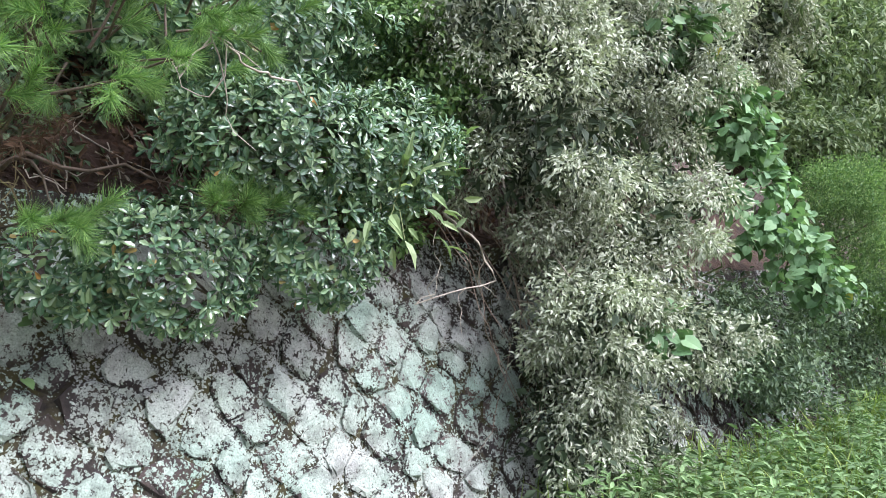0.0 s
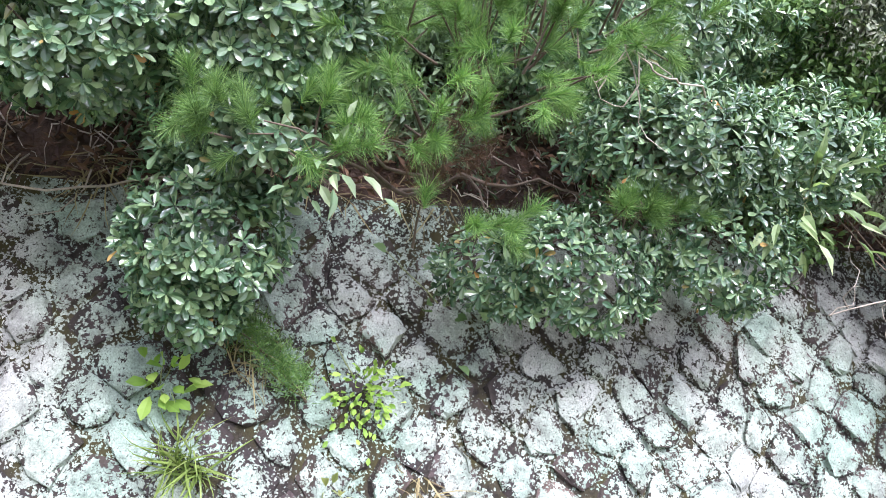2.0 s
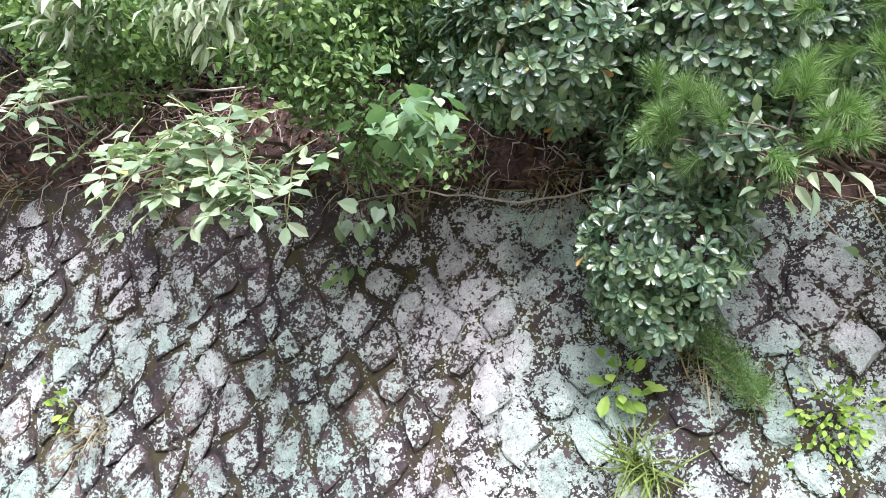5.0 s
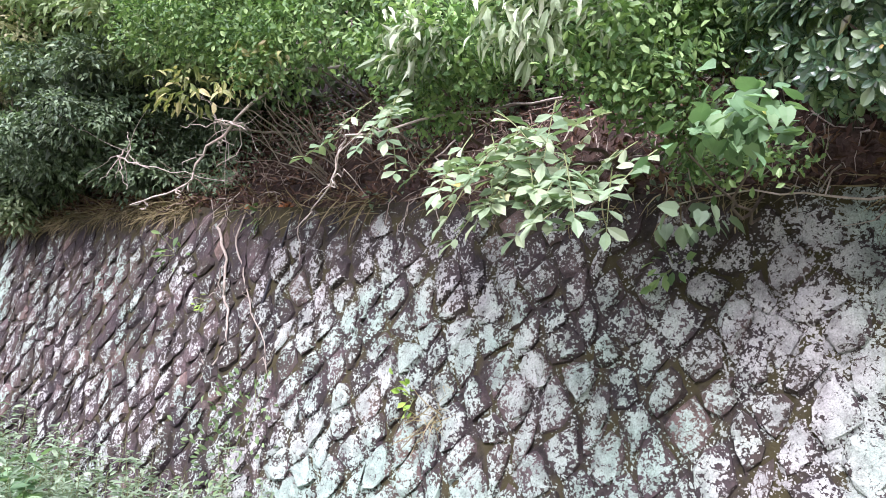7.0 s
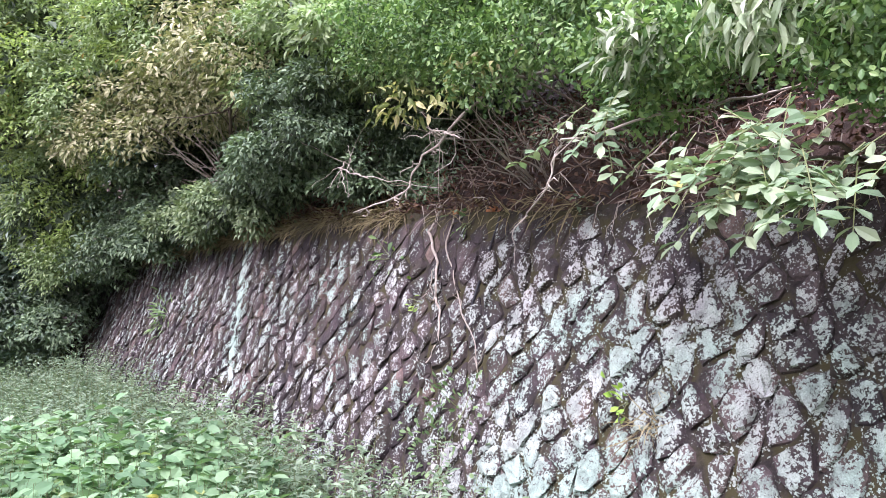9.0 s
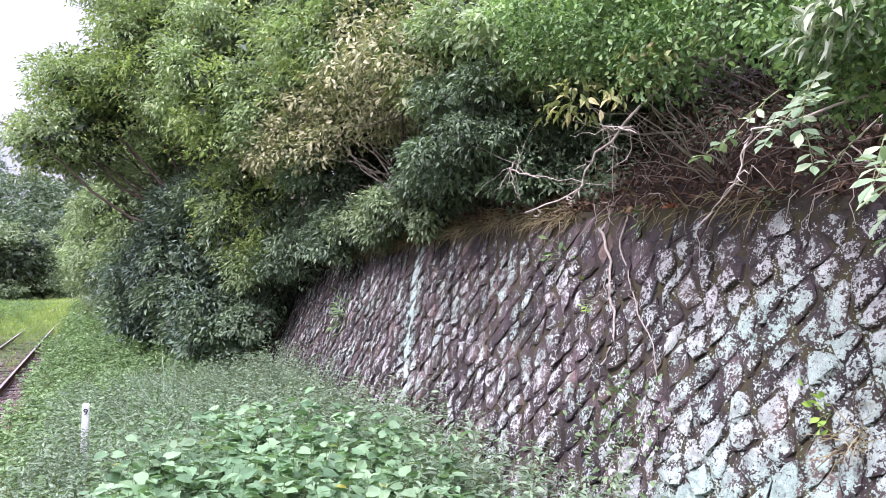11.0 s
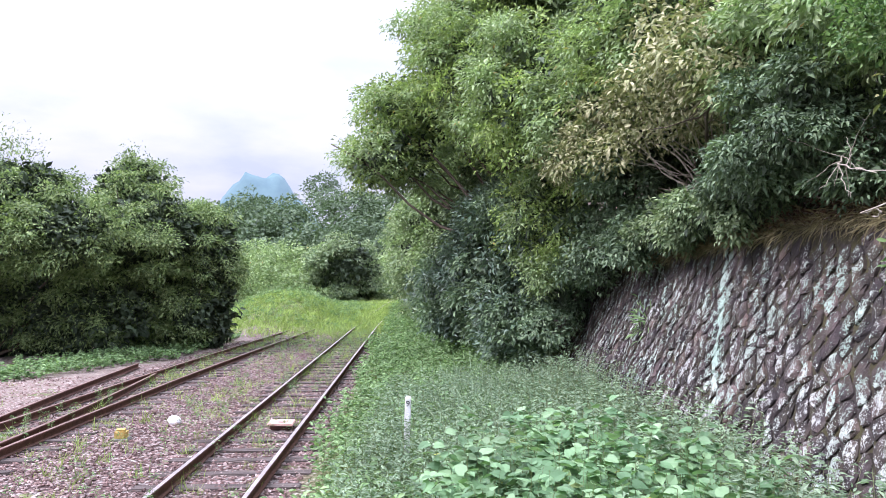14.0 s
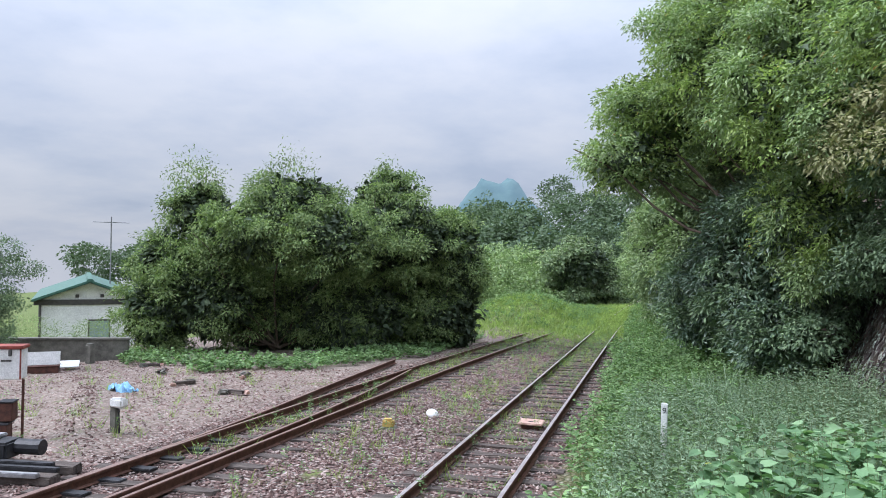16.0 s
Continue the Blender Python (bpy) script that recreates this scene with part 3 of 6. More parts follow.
def rosettes(blobs, count, per, size, ratio, shape, tilt=0.45, lift=0.5, **kw):
    """Whorls of leaves at the ends of twigs."""
    c, o = shell(blobs, count, **kw)
    ax = unit(o + RNG.normal(0, 0.3, (count, 3)) + np.array([-0.25, 0, lift]))
    a = unit(np.cross(ax, RNG.normal(0, 1, (count, 3))))
    b = np.cross(ax, a)
    ang = np.arange(per) * 2.399 + RNG.random((count, 1)) * 6.28
    rise = np.linspace(tilt * 0.25, tilt * 2.2, per)[None] + RNG.normal(0, 0.12, (count, per))
    out = np.cos(ang)[..., None] * a[:, None] + np.sin(ang)[..., None] * b[:, None]
    axis = unit(out * np.cos(rise)[..., None] + ax[:, None] * np.sin(rise)[..., None])
    face = unit(ax[:, None] - 0.6 * np.sin(rise)[..., None] * out + RNG.normal(0, 0.12, (count, per, 3)))
    base = c[:, None] + ax[:, None] * np.linspace(0, 0.025, per)[None, :, None]
    ln = size * RNG.uniform(0.7, 1.15, (count, 1)) * np.linspace(1.1, 0.6, per)[None] * RNG.uniform(0.85, 1.1, (count, per))
    return leaves(base.reshape(-1, 3), axis.reshape(-1, 3), face.reshape(-1, 3), ln.ravel(), ratio, shape)


def plant(name, label, category, at, crown_parts, limbs=(), kind="", group=""):
    """A shrub or tree: an empty at its foot, a crown for each kind of foliage, and its limbs as meshes of their own.
    crown_parts: (part name, (verts, faces), material); limbs: (points, radii, material)."""
    ob = tagged(new(name), label, category, group, kind)
    ob.location = at
    off = np.asarray(at, float)
    for i, (pname, (v, f), mat) in enumerate(crown_parts):
        mesh_object(pname, v - off, [f], mat, ob)
    for i, (pts, rad, mat) in enumerate(limbs):
        v, f = tube(pts, rad, 6)
        mesh_object("trunk" if i == 0 else "limb", v - off, [f], mat, ob, smooth=True)
    return ob


def limbs_to(foot, blobs, n, thick, mat=None, wild=0.05):
    """Crooked limbs from the foot up into the crown."""
    out = []
    bl = np.array(blobs, float)
    for i in range(n):
        b = bl[i % len(bl)]
        end = b[:3] + RNG.normal(0, 0.45, 3) * b[3:6]
        pts = bent(np.asarray(foot) + RNG.normal(0, thick, 3) * [1, 1, 0], end, 0.0, wild, 9)
        out.append((pts, np.linspace(thick * (1 if i == 0 else 0.6), thick * 0.15, 9), mat or M_BARK))
    return out


# ---- ground: one sheet to the horizon ----
HALF = 0.56


def smooth(a, b, v):
    s = np.clip((v - a) / (b - a), 0, 1)
    return s * s * (3 - 2 * s)


def yard(x, y):
    """Height of the rail heads: the yard falls gently away from the wall and down the line."""
    return 0.357 - 0.036 * np.clip(y, -4.0, 48.0) + 0.03 * np.clip(x, -26.0, 4.0)


def ground_z(x, y):
    x, y = np.asarray(x, float), np.asarray(y, float)
    z = yard(x, y) - 0.17
    z = z + smooth(-1.5, 1.2, x + 0.034 * y) * 0.20
    z = z + smooth(-0.9, 0.4, x) * smooth(1.5, -3.5, y) * 0.50
    z = z + 1.75 * np.exp(-(((x + 9.3) / 3.3) ** 2 + ((y - 47.0) / 7.0) ** 2))
    z = z + 0.16 * np.exp(-(((x + 11.6 + 0.9 * (y - 12.5)) / 0.5) ** 2)) * smooth(9, 11, y) * smooth(17, 15, y)
    z = z - smooth(-21.5, -26.0, x) * 1.6 * smooth(70, 34, y) - smooth(-40.0, -90.0, x) * 9.0
    z = z + 0.03 * np.sin(x * 1.7 + 0.8 * np.sin(y * 0.9)) * np.sin(y * 1.3) * smooth(-7.8, -9.0, x)
    far = np.hypot(x, y - 20)
    z = z - np.minimum(0.075 * np.maximum(0, far - 60), 190.0) * (1 - smooth(20, 60, x))
    return z


def on_ground(x, y, up=0.0):
    return (x, y, float(ground_z(x, y)) + up)


def build_ground():
    def graded(lo, hi, fine_lo, fine_hi, step):
        inner = np.arange(fine_lo, fine_hi + step / 2, step)
        left = fine_lo - np.geomspace(step, fine_lo - lo, 22)[::-1]
        right = fine_hi + np.geomspace(step, hi - fine_hi, 22)
        return np.concatenate([left, inner, right])
    xs, ys = graded(-2500, 2500, -22, 6, 0.25), graded(-2500, 2500, -16, 60, 0.4)
    X, Y = np.meshgrid(xs, ys, indexing="ij")
    Z = ground_z(X, Y)
    n, m = X.shape
    i, j = np.meshgrid(np.arange(n - 1), np.arange(m - 1), indexing="ij")
    f = np.stack([i * m + j, (i + 1) * m + j, (i + 1) * m + j + 1, i * m + j + 1], -1).reshape(-1, 4)
    ob = mesh_object("ground", np.stack([X, Y, Z], -1), [f], M_GROUND, smooth=True)
    tagged(ob, "stony railway yard ground with reddish ballast and weeds", "ground", kind="structure")


build_ground()

# ---- retaining wall and the bank above it ----
BATTER, FOOT_X = 0.35, 2.95


def wall_top(y):
    y = np.asarray(y, float)
    return 3.22 - 0.62 * smooth(7.0, 17.5, y) - 0.35 * smooth(0.0, -6.0, y)


def wall_x(z):
    return FOOT_X + BATTER * np.asarray(z, float)


WALL_Y = (-9.0, 18.4)


def build_wall():
    ys = np.linspace(*WALL_Y, 56)
    rows = []
    for y in ys:
        zt = float(wall_top(y)) + 0.02 * math.sin(y * 5.1) + 0.015 * math.sin(y * 13.7)
        zs = np.linspace(-0.4, zt, 9)
        ring = [(wall_x(z), y, z) for z in zs] + [(wall_x(zt) + 0.45, y, zt - 0.02), (wall_x(0) + 0.75, y, -0.4)]
        rows.append(ring)
    v = np.array(rows)
    n, m = v.shape[:2]
    i, j = np.meshgrid(np.arange(n - 1), np.arange(m), indexing="ij")
    k = (j + 1) % m
    f = np.stack([i * m + j, i * m + k, (i + 1) * m + k, (i + 1) * m + j], -1).reshape(-1, 4)[:, ::-1]
    caps = [np.arange(m)[None], ((n - 1) * m + np.arange(m))[::-1][None]]
    ob = mesh_object("wall_retaining", v, [f, *caps], M_GROUT)
    return tagged(ob, "leaning stone retaining wall with lichen crust and mossy joints", "retaining wall", kind="structure")


WALL = build_wall()


def build_bank():
    """The earth slope above the wall, rising into the wooded hill."""
    ys = np.concatenate([np.linspace(-60, -12, 14), np.arange(-11.5, 30, 0.35), np.linspace(31, 150, 24)])
    outs = np.concatenate([np.arange(0, 3.0, 0.22), np.geomspace(3.2, 70, 16)])
    rows = []
    for y in ys:
        on = float(smooth(20.5, 17.5, y) * smooth(-12.5, -8.5, y))
        zt = (float(wall_top(y)) - 0.03) * on + 0.1 * (1 - on)
        x0 = (wall_x(zt) + 0.03)
        for o in outs:
            z = zt + 1.05 * min(o, 0.55) + 0.75 * max(0, min(o, 12) - 0.55) + 0.35 * max(0, o - 12)
            p = (x0 + o, y, z)
            z += (0.09 * noise.noise(Vector(p) * 2.3) + 0.05 * noise.noise(Vector(p) * 7)) * min(1, o * 3 + 0.15)
            rows.append((x0 + o, y, z))
    n, m = len(ys), len(outs)
    i, j = np.meshgrid(np.arange(n - 1), np.arange(m - 1), indexing="ij")
    f = np.stack([i * m + j, (i + 1) * m + j, (i + 1) * m + j + 1, i * m + j + 1], -1).reshape(-1, 4)[:, ::-1]
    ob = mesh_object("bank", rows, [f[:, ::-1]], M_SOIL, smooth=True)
    tagged(ob, "red-brown earth bank above the wall strewn with dead leaves", "bank", kind="structure")


build_bank()

# ---- railway tracks ----
PROFILE = [(-0.055, -0.14), (0.055, -0.14), (0.055, -0.13), (0.010, -0.115), (0.009, -0.045), (0.0325, -0.034), (0.0325, -0.006), (0.027, 0.0), (-0.027, 0.0), (-0.0325, -0.006), (-0.0325, -0.034), (-0.009, -0.045), (-0.010, -0.115), (-0.055, -0.13)]


def rail_on(points, parent, name="rail", head=None):
    """A rail swept along a line on the ground plan; the worn top is a part of its own."""
    p = np.array(points, float)
    d = unit(np.gradient(p, axis=0))
    side = np.stack([d[:, 1], -d[:, 0]], -1)
    pr = np.array(PROFILE)
    lift = yard(p[:, 0], p[:, 1])[:, None, None]
    v = np.concatenate([(p[:, None] + side[:, None] * pr[None, :, :1]), np.broadcast_to(pr[None, :, 1:], (len(p), len(pr), 1)) + lift], -1)
    n, m = len(p), len(pr)
    i, j = np.meshgrid(np.arange(n - 1), np.arange(m), indexing="ij")
    k = (j + 1) % m
    f = np.stack([i * m + j, i * m + k, (i + 1) * m + k, (i + 1) * m + j], -1).reshape(-1, 4)
    rail = mesh_object(name, v, [f], M_RAIL, parent, "rusty brown steel rail")
    top = np.array([(-0.026, 0.0015), (0.026, 0.0015)])
    tv = np.concatenate([(p[:, None] + side[:, None] * top[None, :, :1]), np.broadcast_to(top[None, :, 1:], (n, 2, 1)) + lift], -1)
    a = np.arange(n - 1) * 2
    mesh_object("running_surface", tv, [np.stack([a, a + 2, a + 3, a + 1], -1)[:, ::-1]], head or M_RAILTOP, rail, "worn grey rail head" if head is None else "rusty rail head")
    return rail


def curve_through(knots, step=0.8):
    k = np.array(knots, float)
    y = np.arange(k[0, 1], k[-1, 1], step)
    x = np.interp(y, k[:, 1], k[:, 0])
    for _ in range(12):
        x[1:-1] = (x[:-2] + 2 * x[1:-1] + x[2:]) / 4
    return np.stack([x, y], -1)


def offset_line(p, d):
    g = unit(np.gradient(p, axis=0))
    return p + np.stack([g[:, 1], -g[:, 0]], -1) * d


def sleeper_mesh(name, length):
    bm = box_bm((0, 0, 0), (length, 0.21, 0.14), 0.012)
    bmesh.ops.subdivide_edges(bm, edges=[e for e in bm.edges if e.calc_length() > 1], cuts=5)
    for v in bm.verts:
        v.co += Vector(RNG.normal(0, 0.006, 3))
    me = bpy.data.meshes.new(name)
    bm.to_mesh(me)
    bm.free()
    me.materials.append(M_SLEEPER)
    return me


def track(name, label, line, sleepers, step=0.66, length=2.1, head=None):
    ob = tagged(new(name), label, "railway track", kind="structure")
    rail_on(offset_line(line, -HALF), ob, "rail", head)
    rail_on(offset_line(line, HALF), ob, "rail", head)
    shapes = [sleeper_mesh("sleeper", length) for _ in range(4)]
    ys = np.arange(sleepers[0], sleepers[1], step)
    for i, y in enumerate(ys):
        x = float(np.interp(y, line[:, 1], line[:, 0]))
        s = new("sleeper", shapes[i % 4])
        s.parent = ob
        s.location = (x + RNG.normal(0, 0.02), y + RNG.normal(0, 0.03), float(yard(x, y)) - 0.212 + RNG.normal(0, 0.006))
        s.rotation_euler = (-0.036, -0.03, 0.032 + RNG.normal(0, 0.015))
    return ob


M_RUSTTOP = plain("rusty_rail_head", (0.17, 0.10, 0.08), (0.28, 0.19, 0.16), 6, 0.5, 0.4, 0.1)
MAIN = curve_through([(-1.76, -14), (-2.53, 10), (-3.17, 30), (-3.49, 40), (-3.7, 50), (-3.4, 62), (-2.2, 78)])
SECOND = curve_through([(-6.2, -14), (-6.55, 7), (-6.7, 12), (-6.76, 20), (-6.65, 27), (-6.45, 36), (-6.1, 44)])
track("main_track", "railway track with worn rails on dark wooden sleepers", MAIN, (2.0, 42.0))
SIDE = track("turnout_track", "rusty railway track with a turnout", SECOND, (2.0, 38.0), 0.62, 2.3, M_RUSTTOP)
rail_on(curve_through([(-7.12, 4.0), (-7.17, 9.0), (-7.38, 12.4), (-7.86, 15.4), (-8.33, 19.8), (-8.6, 22.5)]), SIDE, "switch_rail", M_RUSTTOP)
rail_on(curve_through([(-6.1, 4.0), (-6.22, 9.0), (-6.32, 11.5), (-6.55, 15.0), (-6.95, 18.5), (-7.25, 20.6)]), SIDE, "switch_rail", M_RUSTTOP)
CHAIR = box_bm((0, 0, 0), (.34, .17, .035), .008)
CHAIR_MESH = bpy.data.meshes.new("slide_chair")
CHAIR.to_mesh(CHAIR_MESH)
CHAIR.free()
CHAIR_MESH.materials.append(M_BLACK)
for k in range(11):
    for dx in (-HALF + .17, HALF - .17):
        y = 4.48 + .62 * k
        x = float(np.interp(y, SECOND[:, 1], SECOND[:, 0])) + dx
        chair = new("slide_chair", CHAIR_MESH)
        chair.parent, chair.location, chair.rotation_euler = SIDE, (x, y, float(yard(x, y)) - .12), (-.036, -.03, .02)

# ---- plants on the wall and the bank ----
# dark glossy shrubs with whorled leaves
TOB_A = [(3.30, 0.95, 3.72, .42, .50, .34), (3.35, 0.25, 3.78, .40, .50, .36), (3.45, 0.50, 2.98, .26, .29, .34), (3.40, 0.32, 3.35, .30, .36, .30), (3.52, 0.52, 2.70, .18, .22, .16), (3.7, 0.8, 4.25, .5, .8, .4)]
plant("tobira_shrub", "glossy dark green shrub with whorled leaves hanging over the wall", "shrub", (4.15, 0.4, 3.25),
      [("crown", rosettes(TOB_A, 2300, 9, 0.072, 0.42, WHORL, gap=-0.75, back=0.15), M_TOBIRA)], limbs_to((4.15, 0.4, 3.2), TOB_A, 7, 0.022))
TOB_B = [(3.40, -1.65, 3.42, .36, .55, .34), (3.48, -1.12, 2.88, .26, .42, .28), (3.42, -1.85, 2.98, .26, .40, .28), (3.40, -2.20, 3.45, .34, .45, .32), (3.7, -1.5, 4.15, .5, 1.0, .5), (3.55, -0.75, 2.85, .2, .25, .2)]
plant("tobira_shrub", "dark green shrub with small whorled leaves drooping over the wall", "shrub", (4.15, -1.5, 3.2),
      [("crown", rosettes(TOB_B, 2600, 8, 0.064, 0.40, WHORL, gap=-0.75, back=0.15, seed=2.0), M_TOBIRA)], limbs_to((4.15, -1.5, 3.15), TOB_B, 8, 0.022))


def pine():
    """A young pine leaning out: bare limbs, shoots with long needles."""
    blobs = [(3.0, -0.62, 3.70, .38, .62, .28), (3.0, 0.25, 3.36, .16, .36, .14), (3.05, -0.25, 3.42, .2, .3, .15), (3.30, -0.55, 3.05, .12, .26, .07), (3.30, -1.30, 3.13, .12, .36, .06), (3.0, -1.0, 3.88, .3, .4, .2), (3.1, -0.1, 3.85, .3, .3, .2)]
    c, o = shell(blobs, 170, gap=-0.5, depth=0.8, back=0.6)
    ax = unit(o * 0.7 + np.array([-0.35, 0, 0.45]) + RNG.normal(0, 0.3, c.shape))
    per = 230
    s = RNG.random((len(c), per, 1)) ** 0.8
    base = c[:, None] + ax[:, None] * (s * 0.09)
    way = unit(ax[:, None] * 0.85 + unit(RNG.normal(0, 1, (len(c), per, 3))) * 0.8)
    n = len(c) * per
    v, f = leaves(base.reshape(-1, 3), way.reshape(-1, 3), RNG.normal(0, 1, (n, 3)), RNG.uniform(0.07, 0.12, n), 0.022, NEEDLE)
    hub = np.array((3.9, -0.55, 3.25))
    limbs = limbs_to(hub, blobs, 10, 0.02, M_BARK, 0.03)
    for k in range(0, len(c), 2):
        limbs.append((bent(c[k] - ax[k] * 0.14 + np.array([0.12, 0, -0.02]), c[k] + ax[k] * 0.1, 0, 0.006, 4), np.array([.006, .005, .004, .003]), M_BARK))
    cb, ob_ = shell([(3.5, -0.5, 3.35, .3, .45, .2)], 34, gap=-1, depth=0.9, back=1)
    nb = len(cb) * 40
    dead = leaves(np.repeat(cb, 40, 0), RNG.normal(0, 1, (nb, 3)) - [0, 0, .6], RNG.normal(0, 1, (nb, 3)), 0.10, 0.02, NEEDLE)
    plant("pine", "young pine branch with long soft green needles over the wall", "pine tree", hub, [("needles", (v, f), M_PINE), ("dry_needles", dead, M_PINE_BROWN)], limbs)


pine()

SILVER = [(3.35, -3.45, 3.75, .50, .75, .75), (3.20, -4.15, 3.25, .50, .70, .75), (3.15, -3.65, 2.55, .34, .45, .55), (3.25, -3.55, 1.95, .30, .42, .55), (3.05, -4.6, 2.45, .36, .55, .34), (3.55, -4.9, 4.55, .70, 1.0, .75), (3.40, -2.95, 4.40, .45, .55, .45), (3.2, -4.1, 1.7, .3, .5, .5)]
# M_SHADE leaves at the core paint the shadowed inside of the shrub
plant("silverberry_shrub", "grey-green silverberry shrub tumbling down over the wall", "shrub", (4.1, -3.9, 3.1),
      [("crown", sprays(clumped(SILVER, 26, .26, .6), 6600, 12, 0.040, 0.38, LANCE, .10, .5, .5, .5, gap=-0.15, grain=2.2, back=0.3), M_SILVER),
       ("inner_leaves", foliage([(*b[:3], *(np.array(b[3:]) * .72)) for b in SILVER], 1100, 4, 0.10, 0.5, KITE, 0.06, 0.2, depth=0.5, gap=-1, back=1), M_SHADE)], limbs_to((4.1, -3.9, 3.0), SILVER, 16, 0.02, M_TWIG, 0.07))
UPPER = [(4.3, -7.0, 5.6, 1.0, 1.6, 1.0), (4.1, -5.6, 5.4, .8, 1.2, .8)]
plant("silverberry_shrub", "pale grey-green shrub high on the bank", "shrub", (4.9, -6.4, 3.9),
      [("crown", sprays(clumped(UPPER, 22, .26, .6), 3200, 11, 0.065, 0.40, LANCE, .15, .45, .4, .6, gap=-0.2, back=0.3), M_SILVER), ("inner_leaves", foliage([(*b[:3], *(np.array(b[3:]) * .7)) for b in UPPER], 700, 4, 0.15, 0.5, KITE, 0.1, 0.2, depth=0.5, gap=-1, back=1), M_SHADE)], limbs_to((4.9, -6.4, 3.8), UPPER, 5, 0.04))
KUDZU = [(2.98, -5.50, 3.42, .22, .42, .42), (2.92, -6.15, 3.02, .22, .36, .32), (3.10, -5.25, 4.05, .25, .42, .36), (3.25, -4.65, 4.55, .25, .35, .25), (2.85, -6.5, 2.75, .2, .25, .2)]
plant("kudzu_vine", "climbing vine with broad round green leaves over shrubs", "vine", (3.5, -5.6, 2.9),
      [("foliage", foliage(KUDZU, 430, 4, 0.082, 0.95, HEART, 0.06, 0.35, gap=-0.8, back=0.2), M_HEART)], limbs_to((3.5, -5.6, 2.8), KUDZU, 5, 0.01, M_STEM))
KUDZ2 = [(2.85, -3.95, 2.52, .10, .14, .14)]
plant("kudzu_vine", "small sprig of broad pale green vine leaves", "vine", (3.15, -3.9, 2.6),
      [("foliage", foliage(KUDZ2, 7, 4, 0.10, 0.9, HEART, 0.04, 0.35, gap=-1), M_HEART)], limbs_to((3.15, -3.9, 2.7), KUDZ2, 2, 0.006, M_STEM))
YGS = [(3.0, -7.7, 3.25, .55, .85, .55), (3.0, -8.6, 2.9, .55, .8, .6), (3.2, -7.4, 3.6, .4, .5, .35)]
plant("feathery_shrub", "feathery yellow-green shrub above the grass", "shrub", (3.8, -7.9, 2.8),
      [("crown", foliage(clumped(YGS, 8), 5000, 5, 0.045, 0.25, KITE, 0.06, 0.0, gap=-0.4, back=0.2), M_PRIVET)], limbs_to((3.8, -7.9, 2.7), YGS, 5, 0.02))
UND = [(3.45, -6.9, 2.2, .35, 1.1, .75), (3.4, -9.3, 2.1, .5, 1.4, 1.0), (3.5, -12, 2.2, .7, 1.8, 1.3), (3.3, -5.6, 2.3, .3, .7, .5)]
plant("ivy_thicket", "dark evergreen thicket covering the end of the wall", "shrub", (3.7, -8.5, 1.2),
      [("crown", foliage(clumped(UND, 8), 8000, 4, 0.06, 0.5, KITE, 0.07, 0.2, gap=-0.5, back=0.2), M_DARK)], limbs_to((3.7, -8.5, 1.0), UND, 8, 0.02))
BACKR = [(4.6, -10.2, 5.8, 1.2, 2.0, 1.5), (4.2, -12.8, 4.6, 1.2, 2.2, 1.8), (4.6, -8.3, 6.6, 1.0, 1.4, 1.0), (4.5, -16, 4.5, 1.6, 3.0, 3.0), (5.5, -13, 7.5, 1.8, 3, 1.8)]
plant("bank_tree", "dark broadleaf tree with long drooping leaves", "tree", (6.2, -11, 3.6),
      [("crown", foliage(clumped(BACKR, 12), 9000, 5, 0.12, 0.36, LANCE, 0.16, 0.4, gap=-0.45, back=0.2), M_FOREST)], limbs_to((6.2, -11, 3.4), BACKR, 8, 0.10))
PRV0 = [(3.85, -2.65, 3.95, .40, .55, .60), (3.95, -2.6, 3.40, .24, .45, .35)]
plant("privet_shrub", "leafy green shrub between darker bushes above the wall", "shrub", (4.3, -2.7, 3.4),
      [("crown", foliage(clumped(PRV0, 8), 2200, 4, 0.05, 0.5, OVAL, 0.05, 0.1, gap=-0.5, back=0.2), M_PRIVET),
       ("inner_leaves", foliage(PRV0, 700, 4, 0.05, 0.5, KITE, 0.07, 0.1, depth=0.9, gap=-1), M_DARK)], limbs_to((4.3, -2.7, 3.3), PRV0, 6, 0.018))
PRVA = [(3.10, 1.85, 3.68, .32, .34, .24), (3.35, 1.45, 3.95, .35, .45, .30), (3.45, 2.40, 4.00, .42, .80, .36), (3.30, 1.55, 3.32, .2, .26, .12)]
plant("privet_shrub", "bright green small-leaved shrub leaning over the bank", "shrub", (4.4, 2.0, 3.55),
      [("crown", foliage(clumped(PRVA, 9), 4000, 4, 0.040, 0.52, OVAL, 0.05, 0.05, gap=-0.5, back=0.2), M_PRIVET)], limbs_to((4.4, 2.0, 3.4), PRVA, 6, 0.018))
PRVB = [(3.05, 2.95, 3.78, .30, .45, .22), (3.20, 3.90, 4.22, .36, .80, .32), (3.30, 5.20, 4.50, .45, .80, .34), (3.5, 4.6, 4.9, .5, 1.2, .4)]
plant("privet_shrub", "bright green bush spreading above the bare bank", "shrub", (4.5, 3.8, 3.7),
      [("crown", foliage(clumped(PRVB, 10), 6400, 4, 0.044, 0.52, OVAL, 0.06, 0.05, gap=-0.5, back=0.2), M_PRIVET)], limbs_to((4.5, 3.8, 3.5), PRVB, 7, 0.02))
WIL = [(2.85, 2.10, 3.84, .16, .26, .22), (2.85, 2.78, 3.80, .14, .20, .12), (2.95, 1.85, 4.0, .16, .25, .14)]
